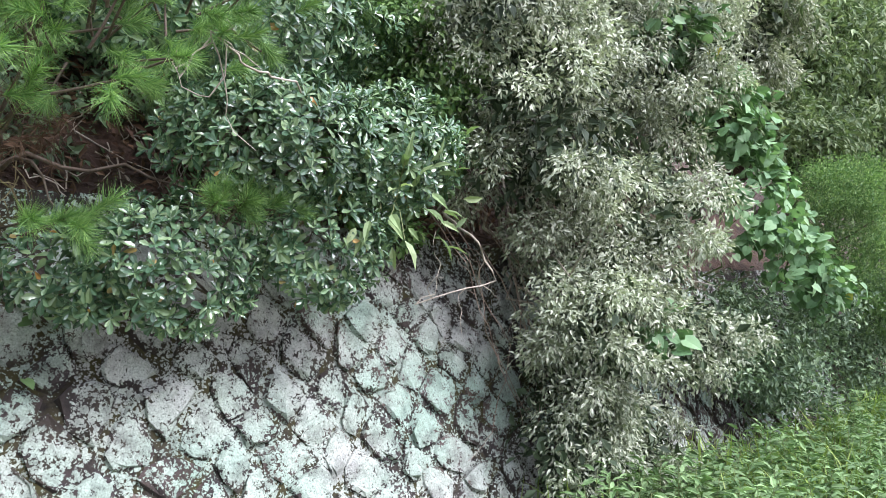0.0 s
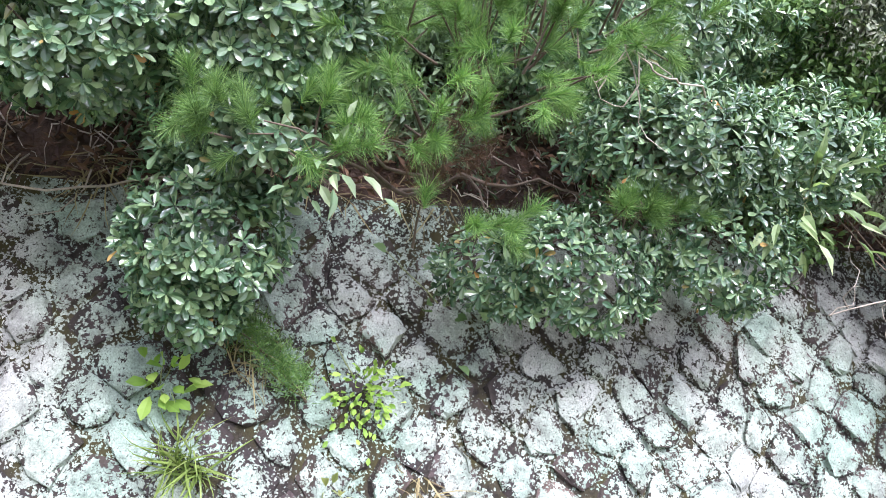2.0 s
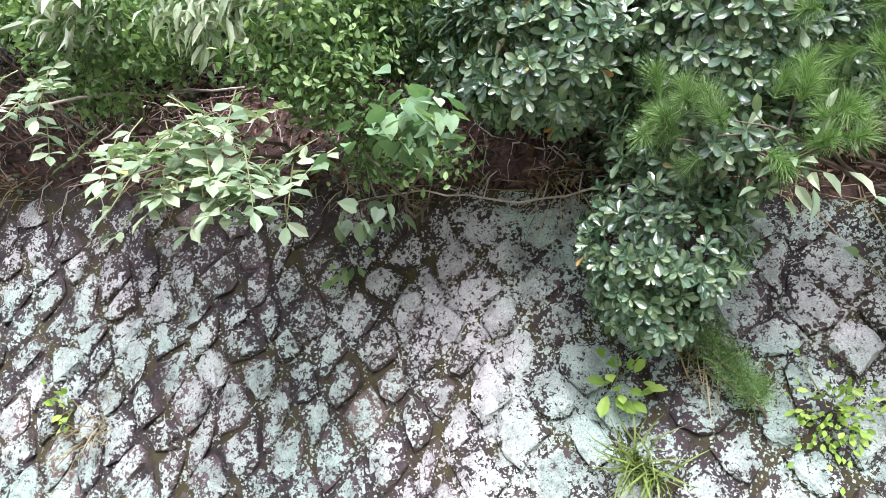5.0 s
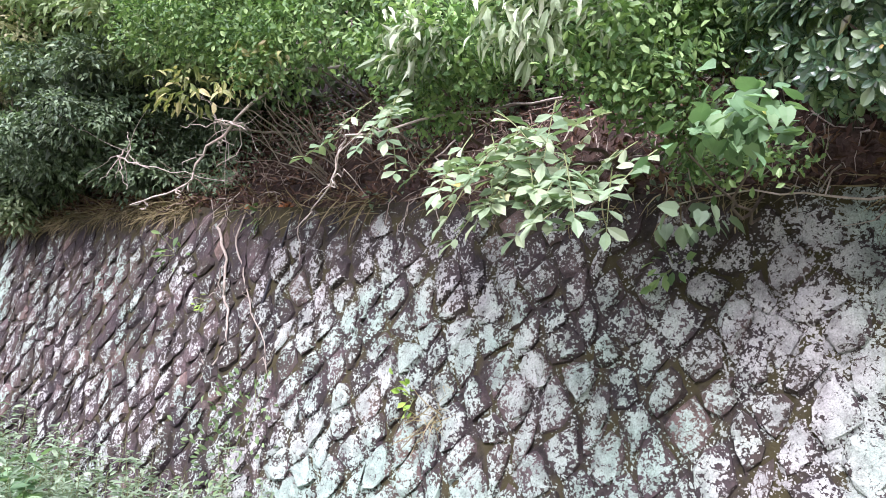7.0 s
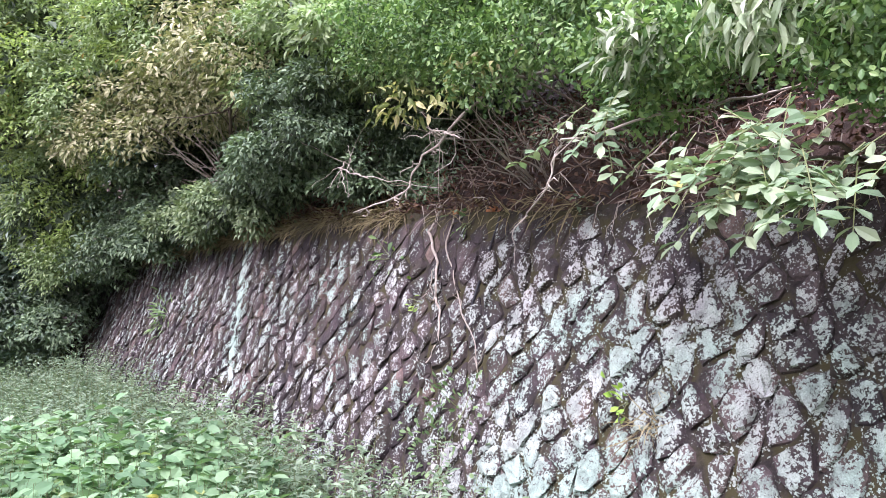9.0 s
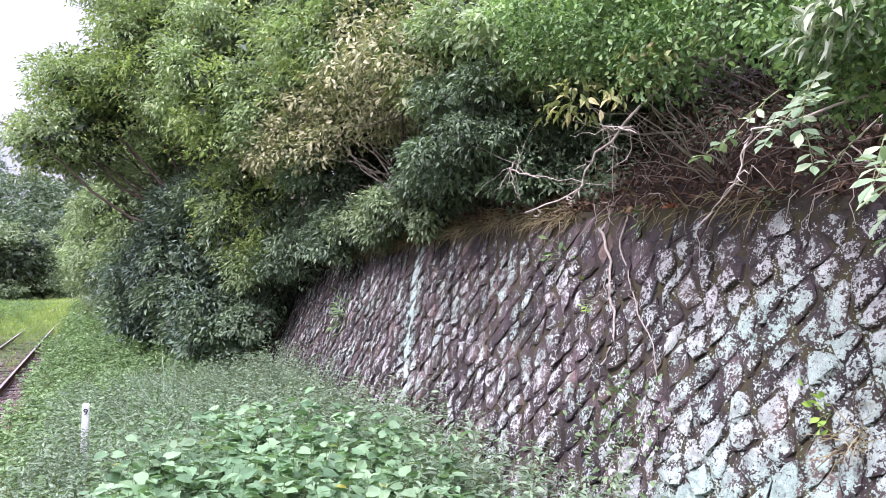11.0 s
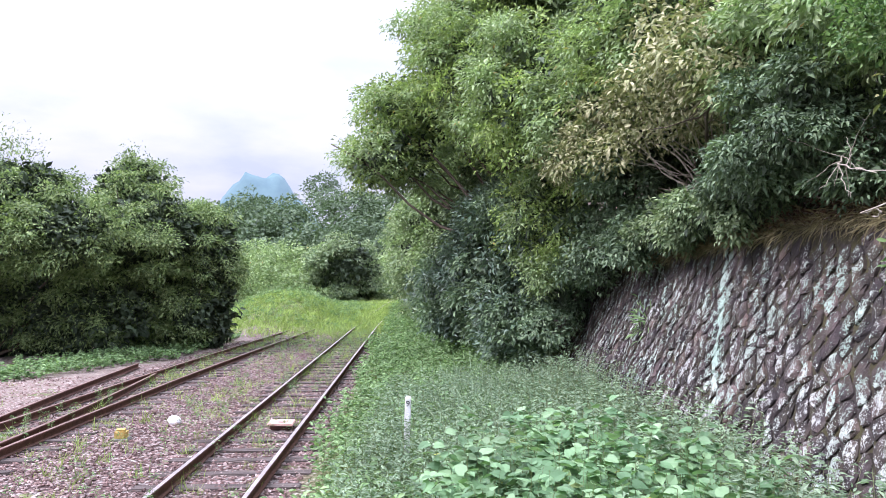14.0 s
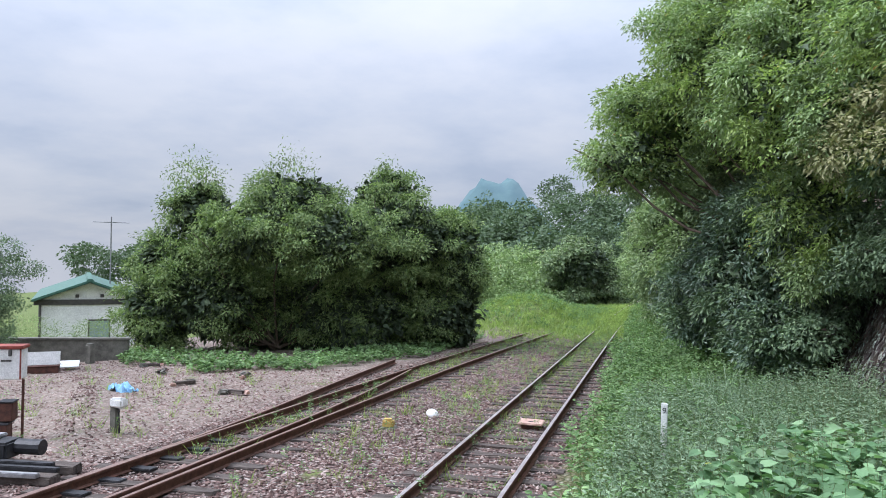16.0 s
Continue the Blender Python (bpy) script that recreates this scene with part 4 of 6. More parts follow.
plant("drooping_shrub", "pale green branch with long drooping pointed leaves", "shrub", (4.2, 2.5, 3.9),
      [("crown", foliage(WIL, 120, 6, 0.105, 0.27, LANCE, 0.05, 0.7, gap=-0.9, back=0.3), M_WILLOW)], limbs_to((4.2, 2.5, 3.8), WIL, 6, 0.014))


def pinnate(places, out_dirs, length, pairs, leaflet, ratio):
    """Feathered leaves: a thin stalk with leaflets in pairs and one at the tip."""
    b, a, n, l, stalks = [], [], [], [], []
    for p, d in zip(places, out_dirs):
        d = unit(d)
        s = unit(np.cross(d, [0, 0, 1]))
        up = np.cross(s, d)
        ln = length * RNG.uniform(0.7, 1.15)
        pts = np.array([p + d * ln * u - np.array([0, 0, 0.25 * ln * u * u]) for u in np.linspace(0, 1, 6)])
        stalks.append(tube(pts, np.linspace(.003, .0015, 6), 4))
        for i in range(pairs):
            u = 0.3 + 0.65 * i / (pairs - 1)
            q = p + d * ln * u - np.array([0, 0, 0.25 * ln * u * u])
            for sg in (-1, 1):
                b.append(q); a.append(s * sg + d * 0.45 + RNG.normal(0, .28, 3)); n.append(up + RNG.normal(0, .35, 3)); l.append(leaflet * RNG.uniform(.8, 1.15))
        b.append(pts[-1]); a.append(d); n.append(up); l.append(leaflet * 1.1)
    return leaves(np.array(b), np.array(a), np.array(n), np.array(l), ratio, OVAL), join(stalks)


def feather_plant(label, at, centers, count, length, pairs, leaflet, limb_ends):
    ps, ds = [], []
    for c in centers:
        for _ in range(count):
            ps.append(np.array(c[:3]) + RNG.normal(0, 1, 3) * np.array(c[3:6]))
            ds.append(unit(np.array([-0.7, RNG.normal(0, .75), RNG.normal(-0.55, .35)])))
    lv, st = pinnate(ps, ds, length, pairs, leaflet, 0.48)
    ob = plant("ash_sapling", label, "sapling", at, [("foliage", lv, M_SUMAC)], [(bent(at, e, 0.08, 0.02, 8), np.linspace(.014, .004, 8), M_BARK) for e in limb_ends])
    tagged(mesh_object("stalk", st[0] - np.array(at), [st[1]], M_STEM, ob), "thin green leaf stalks", kind="stuff")


feather_plant("sapling with pale feathered leaves hanging over the wall top", (4.0, 2.2, 3.3), [(2.72, 2.11, 3.30, .08, .17, .07), (2.76, 2.11, 3.14, .08, .15, .07)], 25, 0.22, 4, 0.078, [(2.6, 2.11, 3.2), (2.7, 2.4, 3.1), (2.9, 2.0, 2.95)])
feather_plant("small sapling with pale green feathered leaves", (4.1, 3.2, 3.5), [(2.78, 2.90, 3.48, .08, .14, .07)], 9, 0.2, 4, 0.07, [(2.8, 2.95, 3.45)])
CORD = [(2.74, 1.36, 3.27, .16, .22, .07)]
plant("mallotus_sapling", "sapling with broad heart-shaped light green leaves", "sapling", (4.0, 1.6, 3.25),
      [("foliage", foliage(CORD, 34, 3, 0.068, 0.85, HEART, 0.05, 0.25, lift=0.8, gap=-1, depth=0.9, back=1), M_HEART)],
      [(bent((4.0, 1.6, 3.2), (2.8, 1.3, 3.15), -0.12, 0.02), np.linspace(.010, .004, 8), M_BARK), (bent((3.6, 1.5, 3.05), (2.75, 1.5, 3.2), -0.03, 0.02), np.linspace(.007, .003, 8), M_BARK)])
COR2 = [(3.25, 1.68, 3.03, .10, .16, .05)]
plant("mallotus_sapling", "dark heart-leaved sprig at the wall top", "sapling", (4.0, 1.8, 3.2),
      [("foliage", foliage(COR2, 7, 3, 0.075, 0.85, HEART, 0.03, 0.3, lift=0.5, gap=-1, back=1), M_DARK)], [(bent((4.0, 1.8, 3.2), (3.3, 1.7, 3.05), 0, 0.02), np.linspace(.008, .004, 8), M_BARK)])
YEL = [(2.95, 4.75, 3.84, .15, .38, .10), (3.0, 4.2, 3.95, .15, .25, .1)]
plant("yellowing_shrub", "sparse twigs with yellowing leaves over the bank", "shrub", (4.4, 4.9, 3.5),
      [("foliage", foliage(YEL, 42, 4, 0.085, 0.38, LANCE, 0.05, 0.4, gap=-1, back=1), M_YELLOW)], limbs_to((4.4, 4.9, 3.4), YEL, 8, 0.012, M_TWIG, 0.04))
for lab, at, bl, cl, size, mt in [
    ("dark bluish evergreen shrub on the bank", (4.6, 7.9, 3.6), [(3.5, 7.8, 4.15, .45, .9, .45), (3.7, 8.7, 3.75, .40, .8, .35), (3.9, 7.2, 3.6, .2, .5, .2)], 2300, 0.06, M_DARK),
    ("dark leafy shrub trailing over the wall top", (4.3, 10.6, 3.3), [(3.65, 10.4, 3.42, .36, .95, .28), (3.8, 9.4, 3.5, .3, .6, .3), (3.7, 11.8, 3.3, .4, .8, .4)], 1900, 0.07, M_FOREST),
    ("dark thicket hanging over the far wall", (4.2, 13.6, 3.0), [(3.5, 13.2, 3.1, .45, 1.1, .45), (3.2, 15.0, 2.9, .6, 1.2, .8), (3.0, 16.6, 2.4, .7, 1.2, 1.2), (3.6, 13.5, 4.0, .7, 1.5, .8)], 3600, 0.08, M_DARK),
    ("pale half-bare shrub with many thin twigs", (4.4, 11.4, 3.6), [(3.1, 11.4, 5.0, .7, 1.7, .75), (3.2, 9.7, 5.2, .6, 1.3, .65), (2.9, 13.2, 4.7, .6, 1.4, .7)], 1500, 0.085, M_DRYLEAF),
    ("leafy shrub high on the bank", (5.0, 7.0, 4.3), [(3.9, 6.6, 5.0, .6, 1.2, .5), (3.8, 8.4, 5.2, .7, 1.3, .6)], 2300, 0.08, M_LIGHT),
]:
    # core leaves in M_SHADE darken the gaps of the crown by colour
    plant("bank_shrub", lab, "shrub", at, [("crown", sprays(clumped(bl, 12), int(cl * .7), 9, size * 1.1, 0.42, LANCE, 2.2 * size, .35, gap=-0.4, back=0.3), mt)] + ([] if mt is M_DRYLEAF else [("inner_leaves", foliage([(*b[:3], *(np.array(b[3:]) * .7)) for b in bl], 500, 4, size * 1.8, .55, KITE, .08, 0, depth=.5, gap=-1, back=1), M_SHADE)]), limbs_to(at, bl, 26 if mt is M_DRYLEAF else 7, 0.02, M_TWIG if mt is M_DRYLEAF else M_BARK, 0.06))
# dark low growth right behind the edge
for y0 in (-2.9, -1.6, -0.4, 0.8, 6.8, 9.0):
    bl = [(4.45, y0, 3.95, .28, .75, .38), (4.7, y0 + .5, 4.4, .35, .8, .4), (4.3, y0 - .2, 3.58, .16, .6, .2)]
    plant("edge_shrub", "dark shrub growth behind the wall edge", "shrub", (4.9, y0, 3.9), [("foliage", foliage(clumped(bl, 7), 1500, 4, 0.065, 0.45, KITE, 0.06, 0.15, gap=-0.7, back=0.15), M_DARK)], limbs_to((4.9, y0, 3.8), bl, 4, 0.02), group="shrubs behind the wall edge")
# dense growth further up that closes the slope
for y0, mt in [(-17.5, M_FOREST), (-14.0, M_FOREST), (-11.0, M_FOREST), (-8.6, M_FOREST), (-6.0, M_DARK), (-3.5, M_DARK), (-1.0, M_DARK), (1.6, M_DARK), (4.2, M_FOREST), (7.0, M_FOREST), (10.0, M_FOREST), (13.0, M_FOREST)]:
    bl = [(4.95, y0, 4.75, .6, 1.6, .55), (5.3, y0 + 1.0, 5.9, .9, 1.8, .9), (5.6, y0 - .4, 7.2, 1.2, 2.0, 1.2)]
    # a near-black leaf core gives the slope growth its painted inner shade
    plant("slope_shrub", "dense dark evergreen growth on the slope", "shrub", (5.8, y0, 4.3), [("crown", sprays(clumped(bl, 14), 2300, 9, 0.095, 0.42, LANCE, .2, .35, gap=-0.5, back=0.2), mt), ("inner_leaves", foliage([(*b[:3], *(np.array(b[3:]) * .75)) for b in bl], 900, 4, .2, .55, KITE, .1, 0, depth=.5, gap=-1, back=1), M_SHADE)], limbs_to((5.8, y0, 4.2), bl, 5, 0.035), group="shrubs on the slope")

# ---- wooded edge beyond the wall ----
for nm, lab, at, bl, cl, size, mt, nl in [
    ("overhanging_tree", "light green broadleaf tree leaning out over the track", (3.6, 18.5, 1.8), [(1.0, 18.0, 7.0, 1.5, 2.2, 1.5), (-1.1, 20.0, 5.2, 1.3, 1.9, .7), (-0.5, 20.2, 6.5, 1.4, 1.9, .8), (1.9, 15.6, 6.0, 1.1, 1.8, 1.6), (0.7, 19.5, 8.2, 1.4, 2.2, 1.2), (2.2, 18.5, 9.8, 1.8, 2.6, 1.5)], 8500, 0.13, M_LIGHT, 26),
    ("dark_tree", "dark evergreen tree behind the wall end", (3.8, 17.0, 2.4), [(2.6, 16.5, 3.6, .9, 1.5, 1.3), (2.9, 14.2, 5.3, 1.0, 1.6, 1.1), (3.4, 12.0, 6.4, 1.1, 1.8, 1.0)], 5200, 0.11, M_LIGHT, 8),
    ("dark_tree", "dense dark evergreen shrub beside the track", (2.6, 20.5, 0.3), [(1.9, 19.0, 2.6, 1.2, 2.2, 1.9), (0.9, 22.5, 1.6, 1.1, 2.0, 1.3), (2.1, 17.6, 1.2, .7, 1.1, .9)], 5600, 0.13, M_DARK, 8),
    ("bushy_tree", "bushy green tree along the track", (2.6, 27.0, 0.4), [(1.0, 26.5, 3.6, 1.9, 2.6, 2.6), (0.2, 30.0, 3.0, 1.7, 2.6, 2.3), (1.5, 25, 6.3, 2.0, 2.5, 1.8)], 6000, 0.15, M_FOREST, 8),
    ("bushy_tree", "tall broadleaf tree on the wooded slope", (6.0, 24.0, 3.4), [(4.0, 22.5, 8.5, 2.6, 3.2, 2.6), (4.6, 17.0, 9.6, 2.2, 3.2, 2.2), (5.0, 12.0, 9.0, 2.0, 3.0, 2.0), (5.6, 20.0, 12.0, 2.6, 4.0, 2.2)], 8500, 0.17, M_FOREST, 8),
    ("bushy_tree", "green tree where the track leaves the yard", (1.8, 38.0, 0.3), [(0.4, 37.0, 3.2, 2.1, 3.2, 2.8), (0.8, 44.0, 3.6, 2.4, 3.5, 3.0), (-0.6, 52.0, 3.0, 2.4, 4, 3)], 5200, 0.2, M_FOREST, 6),
]:
    # inner leaves coloured near black stand in for shade within the crown
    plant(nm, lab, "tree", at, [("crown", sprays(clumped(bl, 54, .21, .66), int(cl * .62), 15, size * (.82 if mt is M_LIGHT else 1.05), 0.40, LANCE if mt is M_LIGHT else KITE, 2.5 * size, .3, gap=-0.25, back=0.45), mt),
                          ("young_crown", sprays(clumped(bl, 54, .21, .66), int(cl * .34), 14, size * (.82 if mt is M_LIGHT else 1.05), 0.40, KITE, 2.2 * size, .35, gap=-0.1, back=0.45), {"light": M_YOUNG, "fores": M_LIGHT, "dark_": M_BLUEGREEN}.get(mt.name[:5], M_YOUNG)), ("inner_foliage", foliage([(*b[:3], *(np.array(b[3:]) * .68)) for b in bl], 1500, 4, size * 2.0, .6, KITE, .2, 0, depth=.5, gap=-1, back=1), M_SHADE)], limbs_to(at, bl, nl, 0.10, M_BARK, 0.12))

# ---- undergrowth, weeds and grass ----


def herbs(points, heights, per, size, ratio, shape, lean=0.18, low=0.25, flat=0.5, rise=0.25):
    """Upright weeds: a thin stem each, with leaves all along its upper part. Returns leaves and stems."""
    p = np.asarray(points, float)
    n = len(p)
    way = unit(np.stack([RNG.normal(0, lean, n), RNG.normal(0, lean, n), np.ones(n)], -1))
    h = np.asarray(heights, float)
    u = low + (1 - low) * np.sqrt(RNG.random((n, per)))
    base = p[:, None] + way[:, None] * (h[:, None] * u)[..., None]
    ang = RNG.random((n, per)) * 6.283
    out = np.stack([np.cos(ang), np.sin(ang), rise + RNG.normal(0, .25, (n, per))], -1)
    base = base + out * 0.02
    face = np.stack([RNG.normal(0, flat, (n, per)), RNG.normal(0, flat, (n, per)), np.ones((n, per))], -1)
    ln = size * RNG.uniform(0.6, 1.2, (n, per)) * (1.15 - 0.45 * u)
    lv = leaves(base.reshape(-1, 3), out.reshape(-1, 3), face.reshape(-1, 3), ln.ravel(), ratio, shape)
    a, b = p - way * 0.05, p + way * h[:, None]
    tri = np.array([(1, 0, 0), (-.5, .87, 0), (-.5, -.87, 0)]) * 0.0035
    sv = np.concatenate([a[:, None] + tri, (b[:, None] + tri * 0.4)], 1).reshape(-1, 3)
    q = np.array([(0, 1, 4, 3), (1, 2, 5, 4), (2, 0, 3, 5)])
    sf = (np.arange(n) * 6)[:, None, None] + q[None]
    return lv, (sv, sf.reshape(-1, 4))


def blades(points, length, per, width=0.03, spread=0.9, fan=0.03):
    """Tufts of grass."""
    p = np.repeat(np.asarray(points, float), per, 0)
    n = len(p)
    p = p + RNG.normal(0, fan, (n, 3)) * [1, 1, 0]
    axis = np.stack([RNG.normal(0, spread * .5, n), RNG.normal(0, spread * .5, n), np.ones(n)], -1)
    face = np.stack([RNG.normal(0, 1, n), RNG.normal(0, 1, n), np.full(n, .4)], -1)
    L = np.repeat(np.broadcast_to(np.asarray(length, float), (len(points),)), per) * RNG.uniform(.5, 1.2, n)
    return leaves(p, axis, face, L, width, BLADE)


def scatter(n, x0, x1, y0, y1, keep=None):
    x, y = RNG.uniform(x0, x1, n), RNG.uniform(y0, y1, n)
    if keep is not None:
        k = keep(x, y)
        x, y = x[k], y[k]
    return np.stack([x, y, ground_z(x, y)], -1)


def stuff(name, label, category, vf, mat):
    ob = mesh_object(name, vf[0], [vf[1]], mat)
    return tagged(ob, label, category, kind="stuff")


def weed_bed(name, label, pts, heights, per, size, ratio, shape, mat, **kw):
    lv, st = herbs(pts, heights, per, size, ratio, shape, **kw)
    ob = stuff(name, label, "weeds", lv, mat)
    mesh_object("stems", st[0], [st[1]], M_STEM, ob)


def off_wall(x, y):
    return x < 3.0


pts = scatter(620, 0.25, 2.1, 3.6, 7.2, lambda x, y: (np.abs(x - 1.15) / 0.95) ** 2 + (np.abs(y - 5.3) / 1.8) ** 2 < 1.0)
weed_bed("ramie_weeds", "tall weeds with broad heart-shaped bright green leaves", pts, RNG.uniform(1.0, 1.45, len(pts)), 13, 0.115, 0.85, HEART, M_HEART, low=0.45, rise=0.1)
pts = scatter(3600, -0.75, 3.0, 3.2, 14.0, lambda x, y: x > -0.8 + 0.25 * np.sin(y * 1.3) - 0.02 * (y - 3))
weed_bed("mugwort_weeds", "dense grey-green weeds along the foot of the wall", pts, RNG.uniform(0.55, 1.15, len(pts)) * (0.8 + 0.3 * smooth(0.5, 2.5, pts[:, 0])), 22, 0.085, 0.30, LANCE, M_MUGWORT)
pts = scatter(230, 1.3, 2.85, 3.3, 8.0)
weed_bed("tall_mugwort", "tall grey-green stalks of weeds against the wall", pts, RNG.uniform(0.9, 1.45, len(pts)), 40, 0.10, 0.30, LANCE, M_MUGWORT, low=.2)
pts = scatter(3000, -2.2, 1.8, 6.0, 26.0, lambda x, y: x > -0.95 - 0.037 * y + 0.2 * np.sin(y * 0.9))
weed_bed("low_weeds", "low green weeds beside the track", pts, RNG.uniform(0.25, 0.75, len(pts)), 16, 0.11, 0.5, OVAL, M_WEED)
pts = scatter(2600, -3.2, 2.6, 20.0, 62.0, lambda x, y: x > -1.0 - 0.037 * y)
weed_bed("far_weeds", "green weeds beside the track further off", pts, RNG.uniform(0.3, 0.9, len(pts)), 12, 0.18, 0.45, KITE, M_WEED)
pts = scatter(2600, 0.2, 3.1, -13.0, -3.0)
weed_bed("verge_weeds", "bright green weeds on the raised verge", pts, RNG.uniform(0.25, 0.6, len(pts)) + 0.15 * smooth(-5, -3, pts[:, 1]), 16, 0.115, 0.34, LANCE, M_WEED)
pts = scatter(2600, -0.6, 3.2, -14.0, -3.0)
stuff("verge_grass", "fresh long grass on the raised verge", "grass", blades(pts, RNG.uniform(.25, .6, len(pts)), 8, 0.03), M_GRASS)
pts = scatter(1500, 0.3, 3.0, 8.0, 15.5)
stuff("wall_grass", "long grass at the foot of the wall", "grass", blades(pts, RNG.uniform(.4, .9, len(pts)), 6, 0.022), M_MUGWORT)
pts = scatter(9000, -15.0, -2.0, 33.0, 66.0, lambda x, y: RNG.random(len(x)) < smooth(33, 41, y + 1.3 * np.abs(np.sin(x * 2))))
mp = scatter(1500, -14.0, -4.5, 38.0, 60.0, lambda x, y: lumps(np.stack([x, y, x * 0], -1), .35, 1.0) > -.1)
weed_bed("mound_weeds", "green weeds among the grass of the mound", mp, RNG.uniform(.2, .6, len(mp)), 12, .16, .4, KITE, M_WEED)
stuff("mound_grass", "bright yellow-green grass on the mound beyond the tracks", "grass", blades(pts, RNG.uniform(.12, .38, len(pts)), 12, 0.07, 1.2, 0.2), M_GRASS)
# tufts in the tracks and the yard
pts = np.concatenate([scatter(680, -3.5, -1.9, 7.0, 38.0, lambda x, y: (np.sin(y * 1.1) + RNG.normal(0, .6, len(y)) > 0.1) & (np.abs(x + 2.21 + .032 * y) < .5)), scatter(240, -5.6, -3.4, 8.0, 32.0), scatter(150, -7.1, -6.3, 9.0, 34.0), scatter(60, -16, -8.5, 8.0, 18.0), scatter(420, -6.2, -2.4, 26, 44)])
weed_bed("track_weeds", "small weeds growing between rails and in ballast", pts, RNG.uniform(0.08, 0.42, len(pts)), 18, 0.06, 0.36, LANCE, M_WEED)
pts = np.concatenate([scatter(330, -3.9, -1.9, 6.0, 44.0, lambda x, y: np.abs(x + 2.21 + .032 * y) < .5), scatter(230, -5.8, -3.3, 8.0, 42.0), scatter(190, -7.1, -6.2, 9.0, 42.0), scatter(110, -18, -8.5, 8.0, 19.0), scatter(420, -6.4, -2.6, 30, 50)])
stuff("track_grass", "pale green grass tufts between the rails", "grass", blades(pts, RNG.uniform(.08, .3, len(pts)), 16, 0.03, 1.1, 0.06), M_GRASS)
pts = scatter(5200, -19.0, -8.4, 17.0, 34.0, lambda x, y: (y > np.interp(x, [-18, -12.5, -10, -8.8], [20.2, 18.6, 20.4, 24.0]) + 0.4 * np.sin(x * 2)) & (y < np.interp(x, [-18, -12.5, -10, -8.8], [22, 22, 29, 34])))
weed_bed("ground_vine", "low leafy vines along the foot of the thicket", pts, RNG.uniform(.1, .4, len(pts)), 12, 0.11, 0.85, HEART, M_WEED, rise=0.0)

M_DRYTWIG = plain("dry_twig", (0.14, 0.10, 0.075), (0.27, 0.21, 0.16), 20, 0.85)

# dead leaves and rootlets on the bank
def bank_point(y, o):
    zt = wall_top(y) - 0.03
    return np.stack([wall_x(zt) + 0.03 + o, y, zt + 1.05 * np.minimum(o, .55) + .75 * np.maximum(0, o - .55)], -1)


n = 17000
by, bo = RNG.uniform(-5, 13, n), RNG.random(n) ** 1.3 * 1.6
base = bank_point(by, bo) + RNG.normal(0, .035, (n, 3)) + [-.06, 0, .07]
stuff("leaf_litter", "brown dead leaves and needles lying on the bank", "leaf litter", leaves(base, RNG.normal(0, 1, (n, 3)) * [1, 1, .6], RNG.normal(0, .6, (n, 3)) + [-.6, 0, 1], RNG.uniform(.03, .10, n), .38, KITE), M_LITTER)
roots = []
for _ in range(700):
    y = RNG.uniform(-3, 12)
    p = bank_point(np.array([y]), np.array([RNG.uniform(0, .9)]))[0] + [-.07, 0, .07]
    roots.append(tube(bent(p, p + [-RNG.uniform(.02, .10), RNG.normal(0, .16), -RNG.uniform(.04, .34)], RNG.normal(0, .03), .022, 6), np.linspace(.0045, .0015, 6), 4))
stuff("rootlets", "thin dry rootlets hanging from the bank edge", "roots", join(roots), M_TWIG)
twigs = []
for _ in range(260):
    y = RNG.uniform(2.2, 12)
    p = bank_point(np.array([y]), np.array([RNG.uniform(0.1, 1.2)]))[0] + [-.12, 0, .1]
    twigs.append(tube(bent(p, p + [-RNG.uniform(-.05, .4), RNG.normal(0, .4), RNG.uniform(-.35, .3)], RNG.normal(0, .06), .035, 8), np.linspace(.006, .002, 8), 4))
stuff("dry_twigs", "tangle of thin dry twigs in front of the bank", "twigs", join(twigs), M_DRYTWIG)
for y, w in ((5.26, .09), (5.75, .07), (2.6, .05)):
    c = tagged(new("clay_lump"), "lump of orange clay on the wall top", "clay lump")
    c.location = (float(wall_x(wall_top(y))) + .05, y, float(wall_top(y)))
    part("lump", box_bm((0, 0, 0), (w, w * 1.5, w), w * .3, 0, 0, w * .08), M_ORANGE, c)
n = 1500
y = np.concatenate([RNG.uniform(6.5, 15, 1330), RNG.uniform(-1, 6, 170)])
p = bank_point(y, RNG.uniform(-.02, .12, n))
stuff("bank_grass", "dry drooping grass along the top of the wall", "grass", leaves(np.repeat(p, 5, 0) + RNG.normal(0, .04, (n * 5, 3)), RNG.normal(0, .45, (n * 5, 3)) + [-.7, 0, -.35], RNG.normal(0, .4, (n * 5, 3)) + [-.5, 0, .6], RNG.uniform(.12, .32, n * 5), .03, BLADE), M_DRYGRASS)
n = 2600
y = RNG.uniform(-3.2, 13, n)
p = bank_point(y, RNG.uniform(.0, 1.4, n)) + [-.05, 0, .03]
k = lumps(p, 1.6, 5.0) > .12
p = p[k]
stuff("bank_ivy", "small dark green creepers on the bank", "ground cover", leaves(np.repeat(p, 6, 0) + RNG.normal(0, .05, (len(p) * 6, 3)), RNG.normal(0, 1, (len(p) * 6, 3)), RNG.normal(0, .5, (len(p) * 6, 3)) + [-.6, 0, .8], RNG.uniform(.03, .06, len(p) * 6), .6, OVAL), M_DARK)


